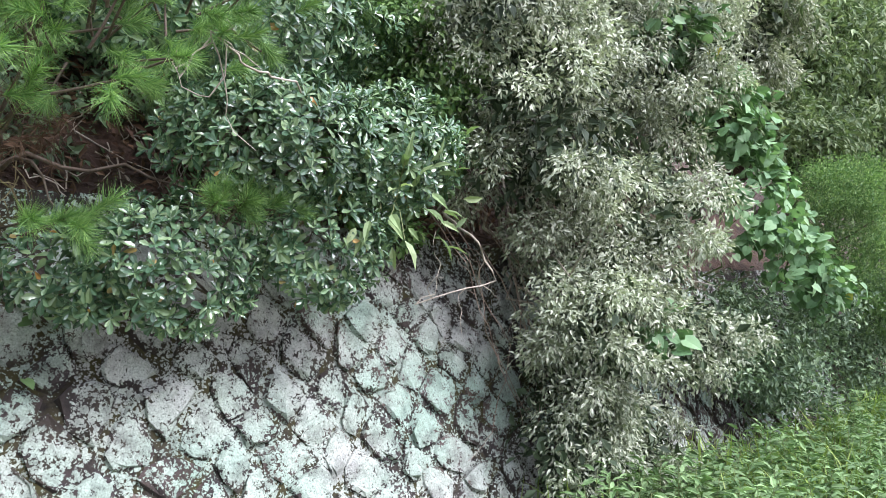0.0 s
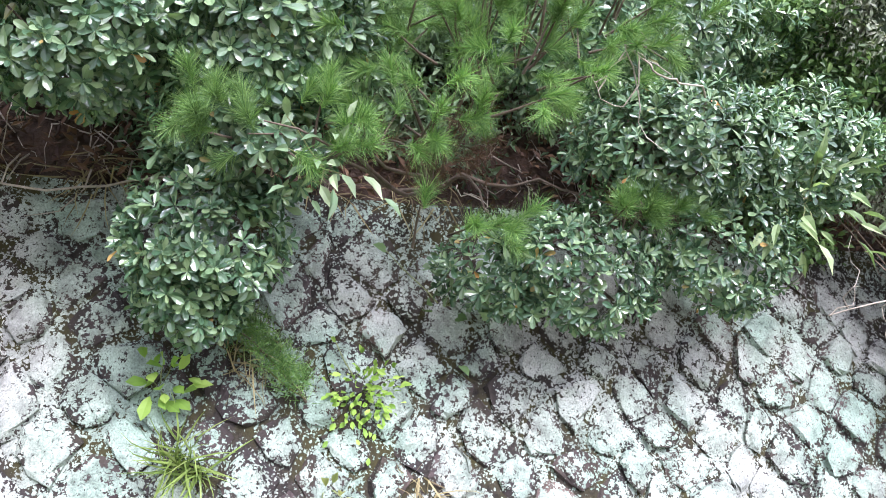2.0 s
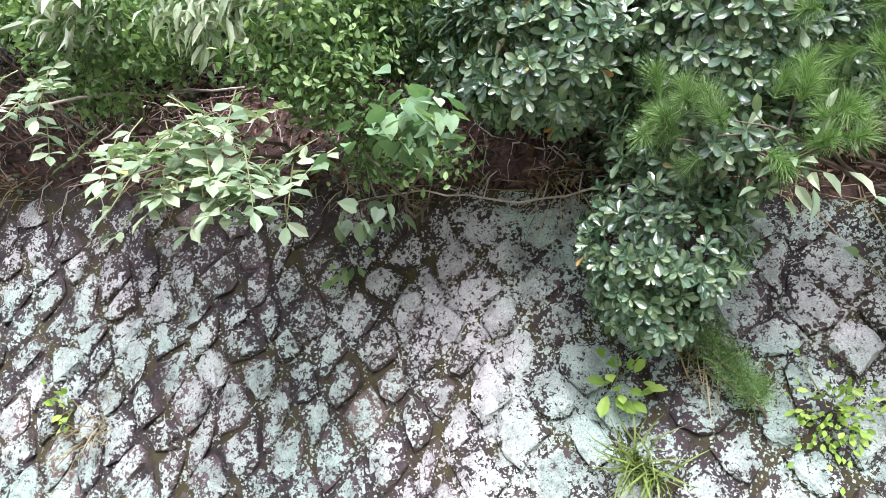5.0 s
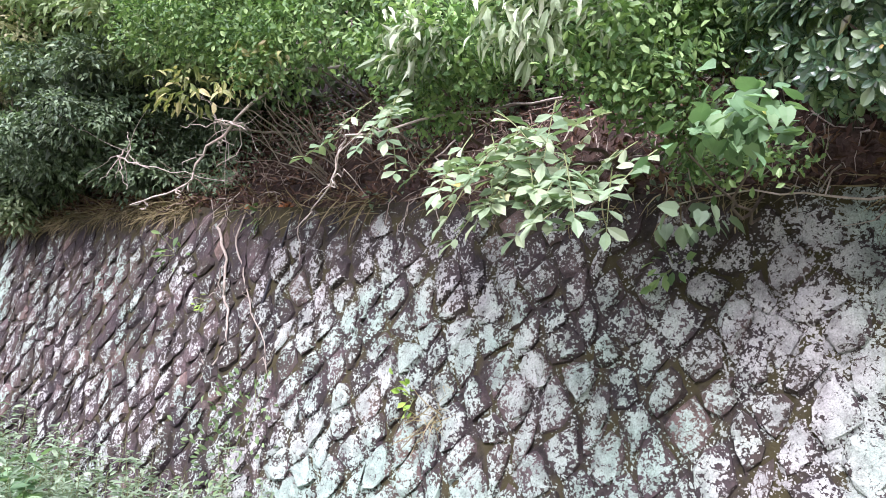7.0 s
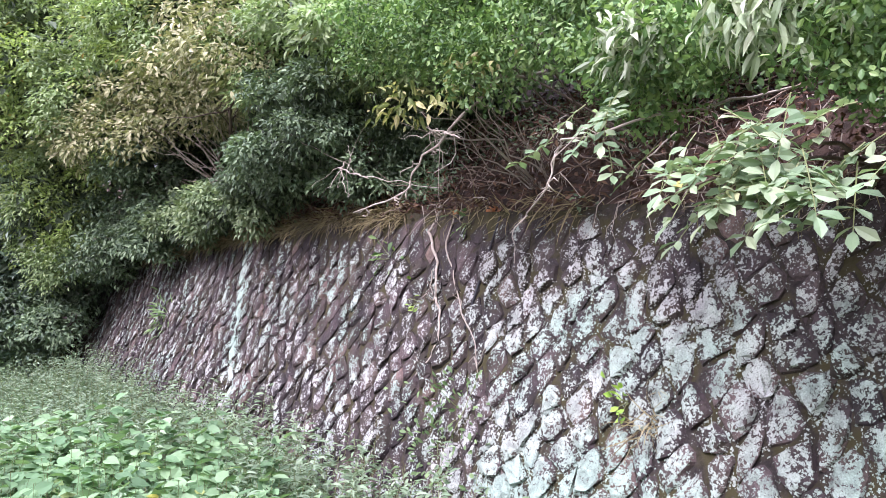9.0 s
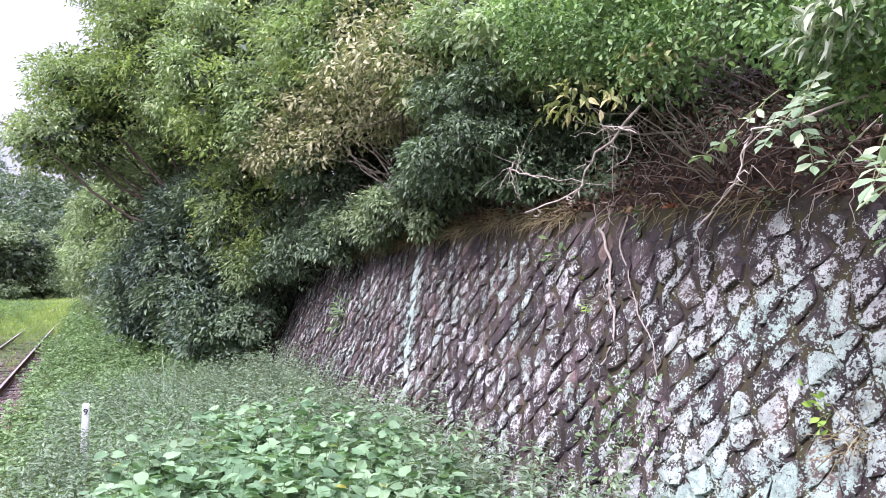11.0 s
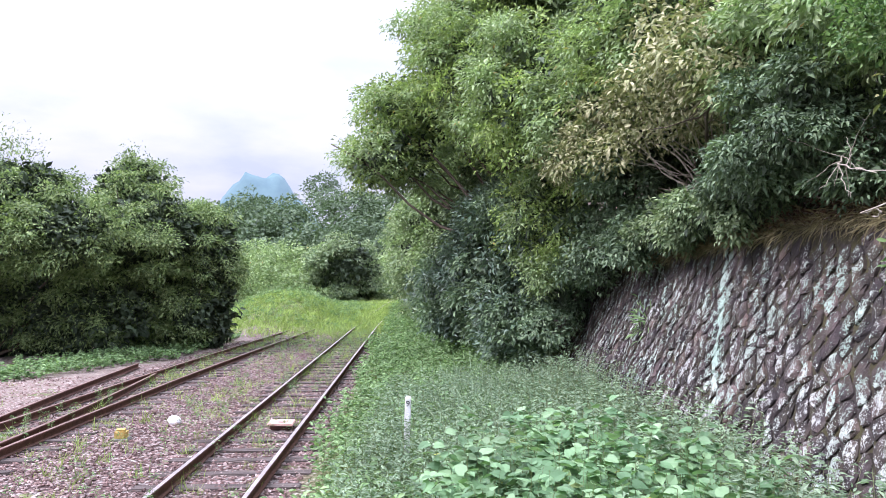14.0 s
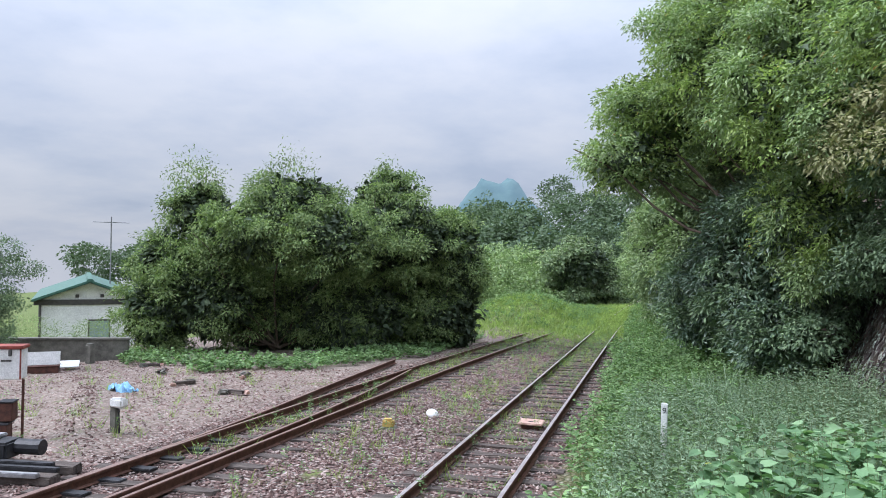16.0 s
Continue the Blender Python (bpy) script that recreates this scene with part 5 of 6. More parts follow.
# bare branches and vines in front of the bank
def bare_branch(label, pts, r0, r1, mat, twigs=5, reach=0.3):
    pts = np.array(pts, float)
    fine = []
    for a, b in zip(pts[:-1], pts[1:]):
        fine.append(bent(a, b, 0, 0.012, 6)[:-1])
    fine = np.concatenate(fine + [pts[-1:]])
    ob = tagged(new("bare_branch"), label, "branch")
    ob.location = pts[0]
    v, f = tube(fine, np.linspace(r0, r1, len(fine)), 7)
    mesh_object("stem", v - pts[0], [f], mat, ob, smooth=True)
    for _ in range(twigs):
        s = fine[RNG.integers(len(fine) // 4, len(fine))]
        e = s + RNG.normal(0, reach, 3) * [.5, 1, .8]
        v, f = tube(bent(s, e, RNG.normal(0, .04), .02, 7), np.linspace(r1 * 1.2, r1 * .4, 7), 5)
        mesh_object("twig", v - pts[0], [f], mat, ob, smooth=True)


bare_branch("pale bare forked branch hanging in front of the bank", [(4.3, 4.9, 4.35), (3.4, 4.4, 4.05), (3.02, 4.3, 3.70), (3.0, 4.68, 3.49), (2.98, 4.82, 3.26), (2.9, 5.4, 3.12)], .013, .005, M_TWIG, 9, .22)
bare_branch("pale bare branch reaching down to the wall", [(4.4, 2.9, 3.9), (3.2, 2.8, 3.55), (2.6, 2.98, 3.35), (2.55, 3.0, 3.15), (2.7, 3.3, 3.02)], .008, .003, M_TWIG, 7, .18)
bare_branch("tangled bare grey branches above the wall", [(4.5, 5.6, 3.9), (3.6, 5.3, 3.75), (3.0, 4.6, 3.65), (2.8, 4.0, 3.5)], .009, .003, M_TWIG, 14, .28)
bare_branch("tangled dry branches on the bank", [(4.6, 8.4, 4.0), (3.9, 7.4, 3.85), (3.4, 6.6, 3.6), (3.3, 5.9, 3.45)], .011, .004, M_TWIG, 14, .35)
bare_branch("brown crooked branch over the far bank", [(4.6, 12.2, 3.9), (3.8, 10.6, 4.35), (3.4, 9.6, 4.5), (3.2, 8.8, 4.9)], .035, .01, M_BARK, 12, .5)
bare_branch("thin vine looping over the edge of the wall", [(4.2, 3.5, 3.75), (3.75, 3.42, 3.45), (3.72, 3.2, 3.25), (3.75, 2.85, 3.2)], .006, .003, M_TWIG, 1, .2)
bare_branch("thin vine creeping along the wall top", [(3.9, 0.6, 3.25), (3.6, 1.1, 3.12), (3.5, 1.5, 3.16), (3.6, 1.9, 3.1)], .006, .003, M_TWIG, 2, .2)
bare_branch("brown root hanging down the face of the wall", [(4.15, 6.05, 3.3), (3.98, 5.98, 3.05), (3.90, 5.70, 2.78), (3.76, 5.50, 2.45), (3.66, 5.30, 2.15), (3.60, 5.42, 1.95)], .016, .006, M_TWIG, 5, .16)
bare_branch("thin root hanging down the wall", [(4.12, 5.75, 3.25), (3.92, 5.62, 2.9), (3.80, 5.25, 2.5), (3.66, 4.85, 2.2), (3.6, 4.7, 1.95)], .008, .003, M_TWIG, 3, .14)
bare_branch("pale bare twig arching out of the shrub", [(3.6, -1.9, 3.5), (3.0, -1.45, 3.62), (2.85, -1.15, 3.60), (2.86, -1.02, 3.70), (2.88, -0.92, 3.52)], .005, .003, M_TWIG, 5, .2)
bare_branch("dead grey twig hanging against the wall", [(3.7, -2.9, 3.2), (3.3, -2.75, 3.05), (3.25, -2.9, 2.8), (3.3, -2.35, 2.68)], .009, .003, M_TWIG, 4, .18)
for k in range(7):
    y0 = RNG.uniform(-3.4, -2.7)
    bare_branch("thin brown vine hanging over the wall", [(3.9, y0, 3.4), (3.5, y0 - .1, 2.9), (3.45, y0 - RNG.uniform(.1, .5), 2.4), (3.4, y0 - RNG.uniform(.2, .7), 1.9)], .004, .002, M_DRYTWIG, 4, .2)


# little plants rooted in the wall
def sprig(label, at, n, size, ratio, shape, mat, spread=.07, droop=.2, name="wall_sprig"):
    at = np.array(at, float)
    base = at + RNG.normal(0, spread, (n, 3)) * [.4, 1, 1] + [-.07, 0, 0]
    lv = leaves(base, unit(base - at) + RNG.normal(0, .4, (n, 3)) + [-.4, 0, .2 - droop], RNG.normal(0, .4, (n, 3)) + [-.7, 0, .7], size * RNG.uniform(.7, 1.2, n), ratio, shape)
    plant(name, label, "plant", at, [("foliage", lv, mat)], [(bent(at + [.03, 0, -.02], b, 0, .006, 4), np.linspace(.004, .002, 4), M_STEM) for b in base[:4]])


def on_wall(y, z):
    return (float(wall_x(z)) - .02, y, z)


sprig("light green sprig with one yellow leaf rooted in the wall", on_wall(.66, 2.34), 24, .095, .5, OVAL, M_LIME, .05)
sprig("bright green seedling growing from a wall joint", on_wall(3.41, 2.04), 12, .075, .5, OVAL, M_LIME, .05)
sprig("green leafy sprig hanging on the wall", on_wall(6.53, 2.82), 18, .09, .45, OVAL, M_PRIVET, .1)
sprig("small yellow-green sprig on the wall", on_wall(5.75, 2.46), 8, .05, .5, OVAL, M_LIME, .05)
sprig("green leafy sprig at the wall top", on_wall(5.45, 3.16), 9, .08, .5, OVAL, M_WEED, .08)
sprig("dark leafy sprig below the sapling", on_wall(2.0, 2.86), 16, .08, .45, OVAL, M_PRIVET, .07)
sprig("climbing heart-leaved vine on the wall", on_wall(-.62, 2.68), 14, .07, .8, HEART, M_WEED, .12)
sprig("yellow-green leaves on the wall face", on_wall(-.2, 2.30), 150, .045, .5, OVAL, M_LIME, .085)
sprig("upright pale leaf growing out of the wall", on_wall(-.04, 1.93), 5, .10, .3, OVAL, M_YELLOW, .03, -.5)
sprig("small fern on the far wall", on_wall(12.4, 1.78), 60, .14, .2, LANCE, M_WEED, .14)
sprig("light green climber at the foot of the wall", on_wall(4.83, 1.72), 90, .055, .5, OVAL, M_WEED, .17)
sprig("light green climber low on the wall", on_wall(4.9, 1.35), 120, .055, .5, OVAL, M_WEED, .2)
sprig("pale tropical-looking leaves drooping from the shrub", (3.10, .06, 3.22), 18, .11, .34, LANCE, M_SUMAC, .11, .6, "pale_sprig")
sprig("bright drooping laurel leaves below the dark shrub", (3.2, -2.15, 3.22), 34, .13, .3, LANCE, M_LIGHT, .16, .3, "laurel_sprig")
yp = leaves(np.repeat(np.array([on_wall(.10 + .05 * i, 2.36 + .055 * i) for i in range(6)]), 300, 0) + RNG.normal(0, .035, (1800, 3)) + [-.10, 0, 0], RNG.normal(0, .7, (1800, 3)) + [-.4, 0, .4], RNG.normal(0, 1, (1800, 3)), .085, .04, NEEDLE)
plant("pine_seedling", "small yellow-green pine seedling growing from the wall", "pine seedling", on_wall(.1, 2.3), [("needles", yp, M_PINE)], [(bent(on_wall(.05, 2.25), (3.68, .38, 2.62), 0, .01), np.linspace(.007, .003, 8), M_BARK)])
gp = np.array([on_wall(.55 + RNG.normal(0, .04), 2.02 + RNG.normal(0, .05)) for _ in range(26)])
gl = leaves(np.repeat(gp, 5, 0), RNG.normal(0, .4, (130, 3)) + [-.45, 0, .1], RNG.normal(0, .6, (130, 3)) + [-.5, 0, .5], RNG.uniform(.1, .28, 130), .035, BLADE)
plant("grass_tuft", "tuft of drooping grass rooted in the wall", "grass", on_wall(.55, 2.0), [("tussock", gl, M_GRASS)])
for y0, z0 in ((.34, 2.45), (-.45, 1.85), (3.25, 1.93)):
    gp = np.repeat(np.array([on_wall(y0 + RNG.normal(0, .06), z0 + RNG.normal(0, .07)) for _ in range(16)]), 4, 0)
    gl = leaves(gp, RNG.normal(0, .5, (64, 3)) + [-.35, 0, -.3], RNG.normal(0, .6, (64, 3)) + [-.5, 0, .5], RNG.uniform(.08, .26, 64), .03, BLADE)
    plant("dry_tuft", "dry brown tuft hanging on the wall", "grass", on_wall(y0, z0), [("tussock", gl, M_DRYGRASS)])

# ---- thicket on the far side of the yard ----
for lab, at, bl, cl, mt in [
    ("large dark green thicket of small trees beside the yard", (-14.7, 25.6, -1.1), [(-16.7, 24.0, 1.0, 2.1, 1.6, 2.2), (-18.6, 23.6, .3, 1.5, 1.5, 1.7), (-18.7, 24.2, 2.2, 1.3, 1.3, 1.3), (-14.7, 24.2, 3.3, 2.5, 1.9, 1.3), (-12.4, 24.6, 3.1, 2.4, 1.9, 1.3), (-15.4, 26.0, .6, 1.8, 1.0, 1.6), (-12.7, 26.2, .4, 2.2, 1.0, 1.5), (-14.0, 25.3, 4.6, 2.0, 1.5, 1.0), (-17.9, 24.9, 4.2, 1.4, 1.2, 1.1), (-11.2, 27.4, .7, 1.5, 1.0, 1.6)], 14000, M_BUSH),
    ("dense green tree at the end of the thicket", (-10.18, 28.64, -1.1), [(-10.4, 28.9, 0.24, 1.9, 1.2, 1.34), (-9.25, 28.77, 0.24, 1.21, 1.61, 1.34), (-10.5, 27.8, 3.2, 2.28, 2.14, 1.9), (-11.79, 29.31, 4.8, 1.61, 1.61, 1.27), (-8.98, 29.71, 2.25, 1.47, 1.88, 2.55)], 9500, M_BUSH),
]:
    # near-black leaf mass low inside: the shaded hollow is done by colour
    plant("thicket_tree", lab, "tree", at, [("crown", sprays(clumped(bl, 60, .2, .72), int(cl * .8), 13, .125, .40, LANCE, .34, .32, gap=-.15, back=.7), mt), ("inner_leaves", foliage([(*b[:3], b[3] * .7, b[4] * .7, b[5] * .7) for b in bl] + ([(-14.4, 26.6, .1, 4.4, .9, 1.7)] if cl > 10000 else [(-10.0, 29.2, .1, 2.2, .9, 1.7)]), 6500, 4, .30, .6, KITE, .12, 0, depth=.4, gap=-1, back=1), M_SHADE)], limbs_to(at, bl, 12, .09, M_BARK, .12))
for x, y, z in ((-18.63, 25.02, 6.41), (-17.55, 24.49, 6.14), (-14.2, 25.16, 6.54), (-11.93, 29.31, 6.41)):
    bl = [(x, y, z - .45, .5, .4, .8), (x + .6, y, z - .8, .55, .4, .6), (x - .6, y, z - .9, .5, .4, .55)]
    plant("thicket_shoot", "thin leafy shoots rising above the thicket", "shrub", (x, y, z - 1.4), [("foliage", foliage(bl, 150, 4, .12, .36, LANCE, .16, 0, gap=-1, depth=1, back=1), M_BUSH)], limbs_to((x, y, z - 1.4), bl, 5, .015, M_BARK, .03), group="shoots above the thicket")
LB = [(-19.5, 16.9, 1.4, 1.4, 1.2, 1.1), (-19.8, 17.2, .2, 1.2, 1.1, 1.1)]
plant("garden_tree", "dark green garden tree by the low wall", "tree", (-20.2, 17.4, -1.2), [("crown", foliage(clumped(LB, 9), 5200, 4, .08, .5, KITE, .09, .1, gap=-.6, back=1), M_DARK)], limbs_to((-20.2, 17.4, -1.3), LB, 5, .05))
GB = [(-21.9, 20.9, -.45, 1.3, .7, .6), (-20.2, 22.2, -.5, 1.2, .7, .55)]
plant("garden_shrub", "low yellow-green garden shrubs behind the wall", "shrub", (-21.0, 21.6, -1.3), [("crown", foliage(GB, 900, 4, .07, .4, KITE, .08, .1, gap=-.6, back=1), M_LIGHT)], limbs_to((-21.0, 21.6, -1.4), GB, 4, .02))

# ---- woods and hills in the distance ----
mid = [(-8.3, 67, 1.6, 2.9, 2.9, 3.2), (-10.0, 68.5, .6, 2.1, 2.1, 2.3), (-6.6, 68, .5, 2.0, 2.2, 2.6)]
plant("ivy_clad_tree", "round tree wholly covered in green vines", "tree", (-8.6, 68.6, -2.6), [("crown", sprays(clumped(mid, 16, .3, .7), 3000, 10, .26, .6, KITE, .5, .35, gap=-.4, back=1), M_FOREST), ("inner_foliage", foliage([(*b[:3], *(np.array(b[3:]) * .7)) for b in mid], 1500, 4, .5, .6, KITE, .2, 0, depth=.5, gap=-1, back=1), M_SHADE)], limbs_to((-8.6, 68.6, -2.6), mid, 5, .15))
woods = [(float(x), float(y), float(h) * .45 - 2.2, 3.2, 3.0, float(h) * .6) for x, y, h in zip(RNG.uniform(-28, -2, 26), RNG.uniform(72, 95, 26), RNG.uniform(3.2, 6.0, 26))]
woods += [(float(x), 64.0, -.2, 2.2, 1.7, 2.1) for x in (-20, -17, -14.5, -12)] + [(-5.2, 74, .4, 2.2, 3, 3), (-2.6, 73, 1.2, 2.2, 3, 3.4)]
stuff("far_thicket", "light green scrub beyond the end of the yard", "woods", sprays(clumped(woods, 10, .35, .7), 7000, 9, .34, .5, KITE, .7, .35, gap=-.4, back=.7), M_LIGHT)
hill = []
for _ in range(150):
    x = RNG.uniform(-110, 60)
    y = RNG.uniform(105, 165)
    top = 2.0 + 13.5 * math.exp(-((x + 24 + (150 - y) * .15) / 34) ** 2) * smooth(95, 150, y) + 2.5 * smooth(-40, 20, x)
    r = RNG.uniform(3.6, 6.0)
    hill.append((x, float(y), float(top) - r * .6, r, r, r * .8))
stuff("wooded_hill", "rounded wooded hill covered with green tree crowns", "woods", sprays(clumped(hill, 7, .4, .85), 22000, 10, .62, .6, KITE, 1.3, .3, depth=.3, gap=-.5, back=.6), M_HILL)


def hill_mesh(name, label, cx, cy, width, depth, height, base, mat, rough):
    xs, ys = np.linspace(-1, 1, 60), np.linspace(-1, 1, 16)
    v = []
    for u in xs:
        for w in ys:
            h = min(.93, (1 - abs(u) ** 1.05) ** 1.1) * max(0.0, 1 - w * w)
            x, y = cx + u * width, cy + w * depth
            k = noise.fractal(Vector((x, y, 0)) * rough, 0.8, 2.2, 5)
            v.append((x, y, base + height * h * (1 + .14 * k)))
    i, j = np.meshgrid(np.arange(59), np.arange(15), indexing="ij")
    f = np.stack([i * 16 + j, (i + 1) * 16 + j, (i + 1) * 16 + j + 1, i * 16 + j + 1], -1).reshape(-1, 4)
    tagged(mesh_object(name, v, [f], mat, smooth=True), label, "hill", kind="structure")


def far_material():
    """Distant woods: haze is put into the blue-green base colour and a bluish glow."""
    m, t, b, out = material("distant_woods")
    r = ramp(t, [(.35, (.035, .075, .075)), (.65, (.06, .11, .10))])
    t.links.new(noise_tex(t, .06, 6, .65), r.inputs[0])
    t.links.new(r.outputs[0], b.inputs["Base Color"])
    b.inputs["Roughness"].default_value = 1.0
    # emission imitates pale air before the hills; they are no light source
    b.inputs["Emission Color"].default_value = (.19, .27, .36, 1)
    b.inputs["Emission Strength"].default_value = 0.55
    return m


M_FAR = far_material()
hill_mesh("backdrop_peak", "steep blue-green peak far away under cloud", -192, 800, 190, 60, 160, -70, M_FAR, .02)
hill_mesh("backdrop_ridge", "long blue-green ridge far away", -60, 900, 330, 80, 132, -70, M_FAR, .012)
hill_mesh("hill_core", "wooded hill slope in the middle distance", -28, 150, 110, 46, 25, -18, M_HILL, .05)

# ---- things in the yard ----


def thing(name, label, category, at=(0, 0, 0), turn=0.0):
    ob = tagged(new(name), label, category)
    ob.location, ob.rotation_euler = at, (0, 0, turn)
    return ob


def pole(p0, p1, r, sides=8):
    v, f = tube([p0, p1], [r, r], sides)
    n = sides
    return v, [f, np.arange(n)[None, ::-1], (n + np.arange(n))[None]]


def control_box():
    c = thing("signal_box", "white signal equipment box with red-brown frame on two posts", "signal box", on_ground(-10.59, 9.79), radians(28))
    part("body", box_bm((0, 0, 1.27), (.56, .30, .50), .012), M_WHITE, c, "dirty white sheet-metal body")
    part("top", box_bm((0, 0, 1.545), (.62, .36, .05), .012), M_RED, c, "red-brown overhanging lid")
    part("corner_trim", box_bm((.272, -.148, 1.27), (.022, .022, .50), .004), M_RED, c)
    part("latch", box_bm((.12, -.163, 1.46), (.05, .03, .11), .006), M_TRIM, c)
    part("lettering", box_bm((.06, -.156, 1.33), (.16, .008, .03), .002), M_TRIM, c, "dark unreadable lettering")
    for x, w in ((-.22, .035), (.27, .022)):
        v, f = pole((x, 0, 0), (x, 0, 1.0), w)
        mesh_object("leg", v, f, M_RUSTBOX, c)


control_box()
for i, (x, y, z, w) in enumerate(((-10.45, 9.72, .50, .22), (-10.5, 9.62, .16, .30))):
    c = thing("relay_box", "small rusty brown metal box under the signal box", "metal box", on_ground(x, y), radians(28))
    part("body", box_bm((0, 0, z), (w, .24, .30), .012, rough=.003), M_RUSTBOX, c)
    part("lid", box_bm((0, 0, z + .16), (w + .03, .27, .025), .008), M_BLACK, c)
    if i == 0:
        part("bracket", box_bm((-.16, .05, z - .17), (.5, .05, .03), .006), M_STEEL, c)
c = thing("point_machine", "black oily switch machine with rods beside the rails", "switch machine", on_ground(-8.95, 8.3, .02), radians(12))
part("housing", box_bm((-.35, .05, .24), (1.0, .38, .24), .03, rough=.003), M_BLACK, c)
part("cover", box_bm((-.45, .05, .385), (.7, .42, .05), .015), M_STEEL, c)
v, f = pole((.15, .12, .26), (.52, .12, .26), .11, 12)
mesh_object("motor", v, f, M_BLACK, c)
for dy, ln in ((-.28, 1.5), (-.48, 1.9), (-.75, 1.7)):
    part("rod", box_bm((.2, dy, .15), (ln, .09, .06), .01), M_BLACK if dy > -.7 else M_STEEL, c)
for dy in (-.12, -.62):
    part("base_timber", box_bm((.1, dy, .06), (2.2, .22, .12), .015, rough=.004), M_SLEEPER, c)

c = thing("marker_stake", "weathered stake with a whitish cap and cables", "stake", on_ground(-9.2, 10.79))
part("post", box_bm((-.05, 0, .24), (.12, .11, .52), .012, rough=.004), M_CONCRETE, c)
part("cap", box_bm((.03, 0, .53), (.26, .18, .16), .03, rough=.01), M_WHITE, c, "chipped whitish junction cap")
for dx in (.04, .08):
    v, f = tube(bent((dx, -.04, .46), (dx + .03, -.06, 0), 0, .01, 6), .012, 6)
    mesh_object("cable", v, [f], M_BLACK, c)


def sheet():
    bm = bmesh.new()
    bmesh.ops.create_grid(bm, x_segments=14, y_segments=10, size=.5)
    for v in bm.verts:
        p = v.co.copy()
        v.co = Vector((p.x * .68, p.y * .42, .10 + .13 * noise.noise(p * 4.0) + .09 * noise.noise(p * 9) - .12 * (p.length > .5)))
    bmesh.ops.solidify(bm, geom=bm.faces[:], thickness=.006)
    c = thing("plastic_sheet", "crumpled light blue plastic sheet lying on gravel", "plastic sheet", on_ground(-12.68, 14.85, .03))
    part("sheet", bm, M_BLUE, c)


sheet()
c = thing("wooden_crate", "dark red-brown crate on the ground by the wall", "crate", on_ground(-17.36, 17.03), radians(42))
part("body", box_bm((0, 0, .10), (.85, .5, .20), .012, rough=.004), M_RUSTBOX, c)
part("lid_board", box_bm((0, 0, .215), (.89, .54, .025), .006), M_RUSTBOX, c)
c = thing("white_board", "white board leaning on the crate", "board", on_ground(-17.36, 17.06, .225), radians(42))
part("panel", box_bm((0, 0, .19), (.86, .03, .38), .006, 0, radians(-10)), M_WHITE, c)
c = thing("white_board", "white board lying on the ground", "board", on_ground(-17.5, 18.0, .1), radians(40))
part("panel", box_bm((0, 0, .07), (.75, .5, .03), .006, 0, radians(14)), M_WHITE, c)
c = tagged(thing("low_wall", "low weathered concrete wall at the edge of the yard", "wall", on_ground(-19.9, 19.3, -.05), radians(27)), kind="structure")
part("wall_body", box_bm((0, 0, .38), (5.6, .25, .80), .02, rough=.01), M_CONCRETE, c)
part("coping", box_bm((0, 0, .805), (5.7, .31, .06), .012), M_CONCRETE, c)
c = thing("concrete_post", "short square concrete post before the low wall", "post", on_ground(-17.9, 19.4))
part("shaft", box_bm((0, 0, .30), (.22, .2, .60), .015, rough=.004), M_CONCRETE, c)
part("top", box_bm((0, 0, .615), (.19, .17, .04), .015), M_CONCRETE, c)


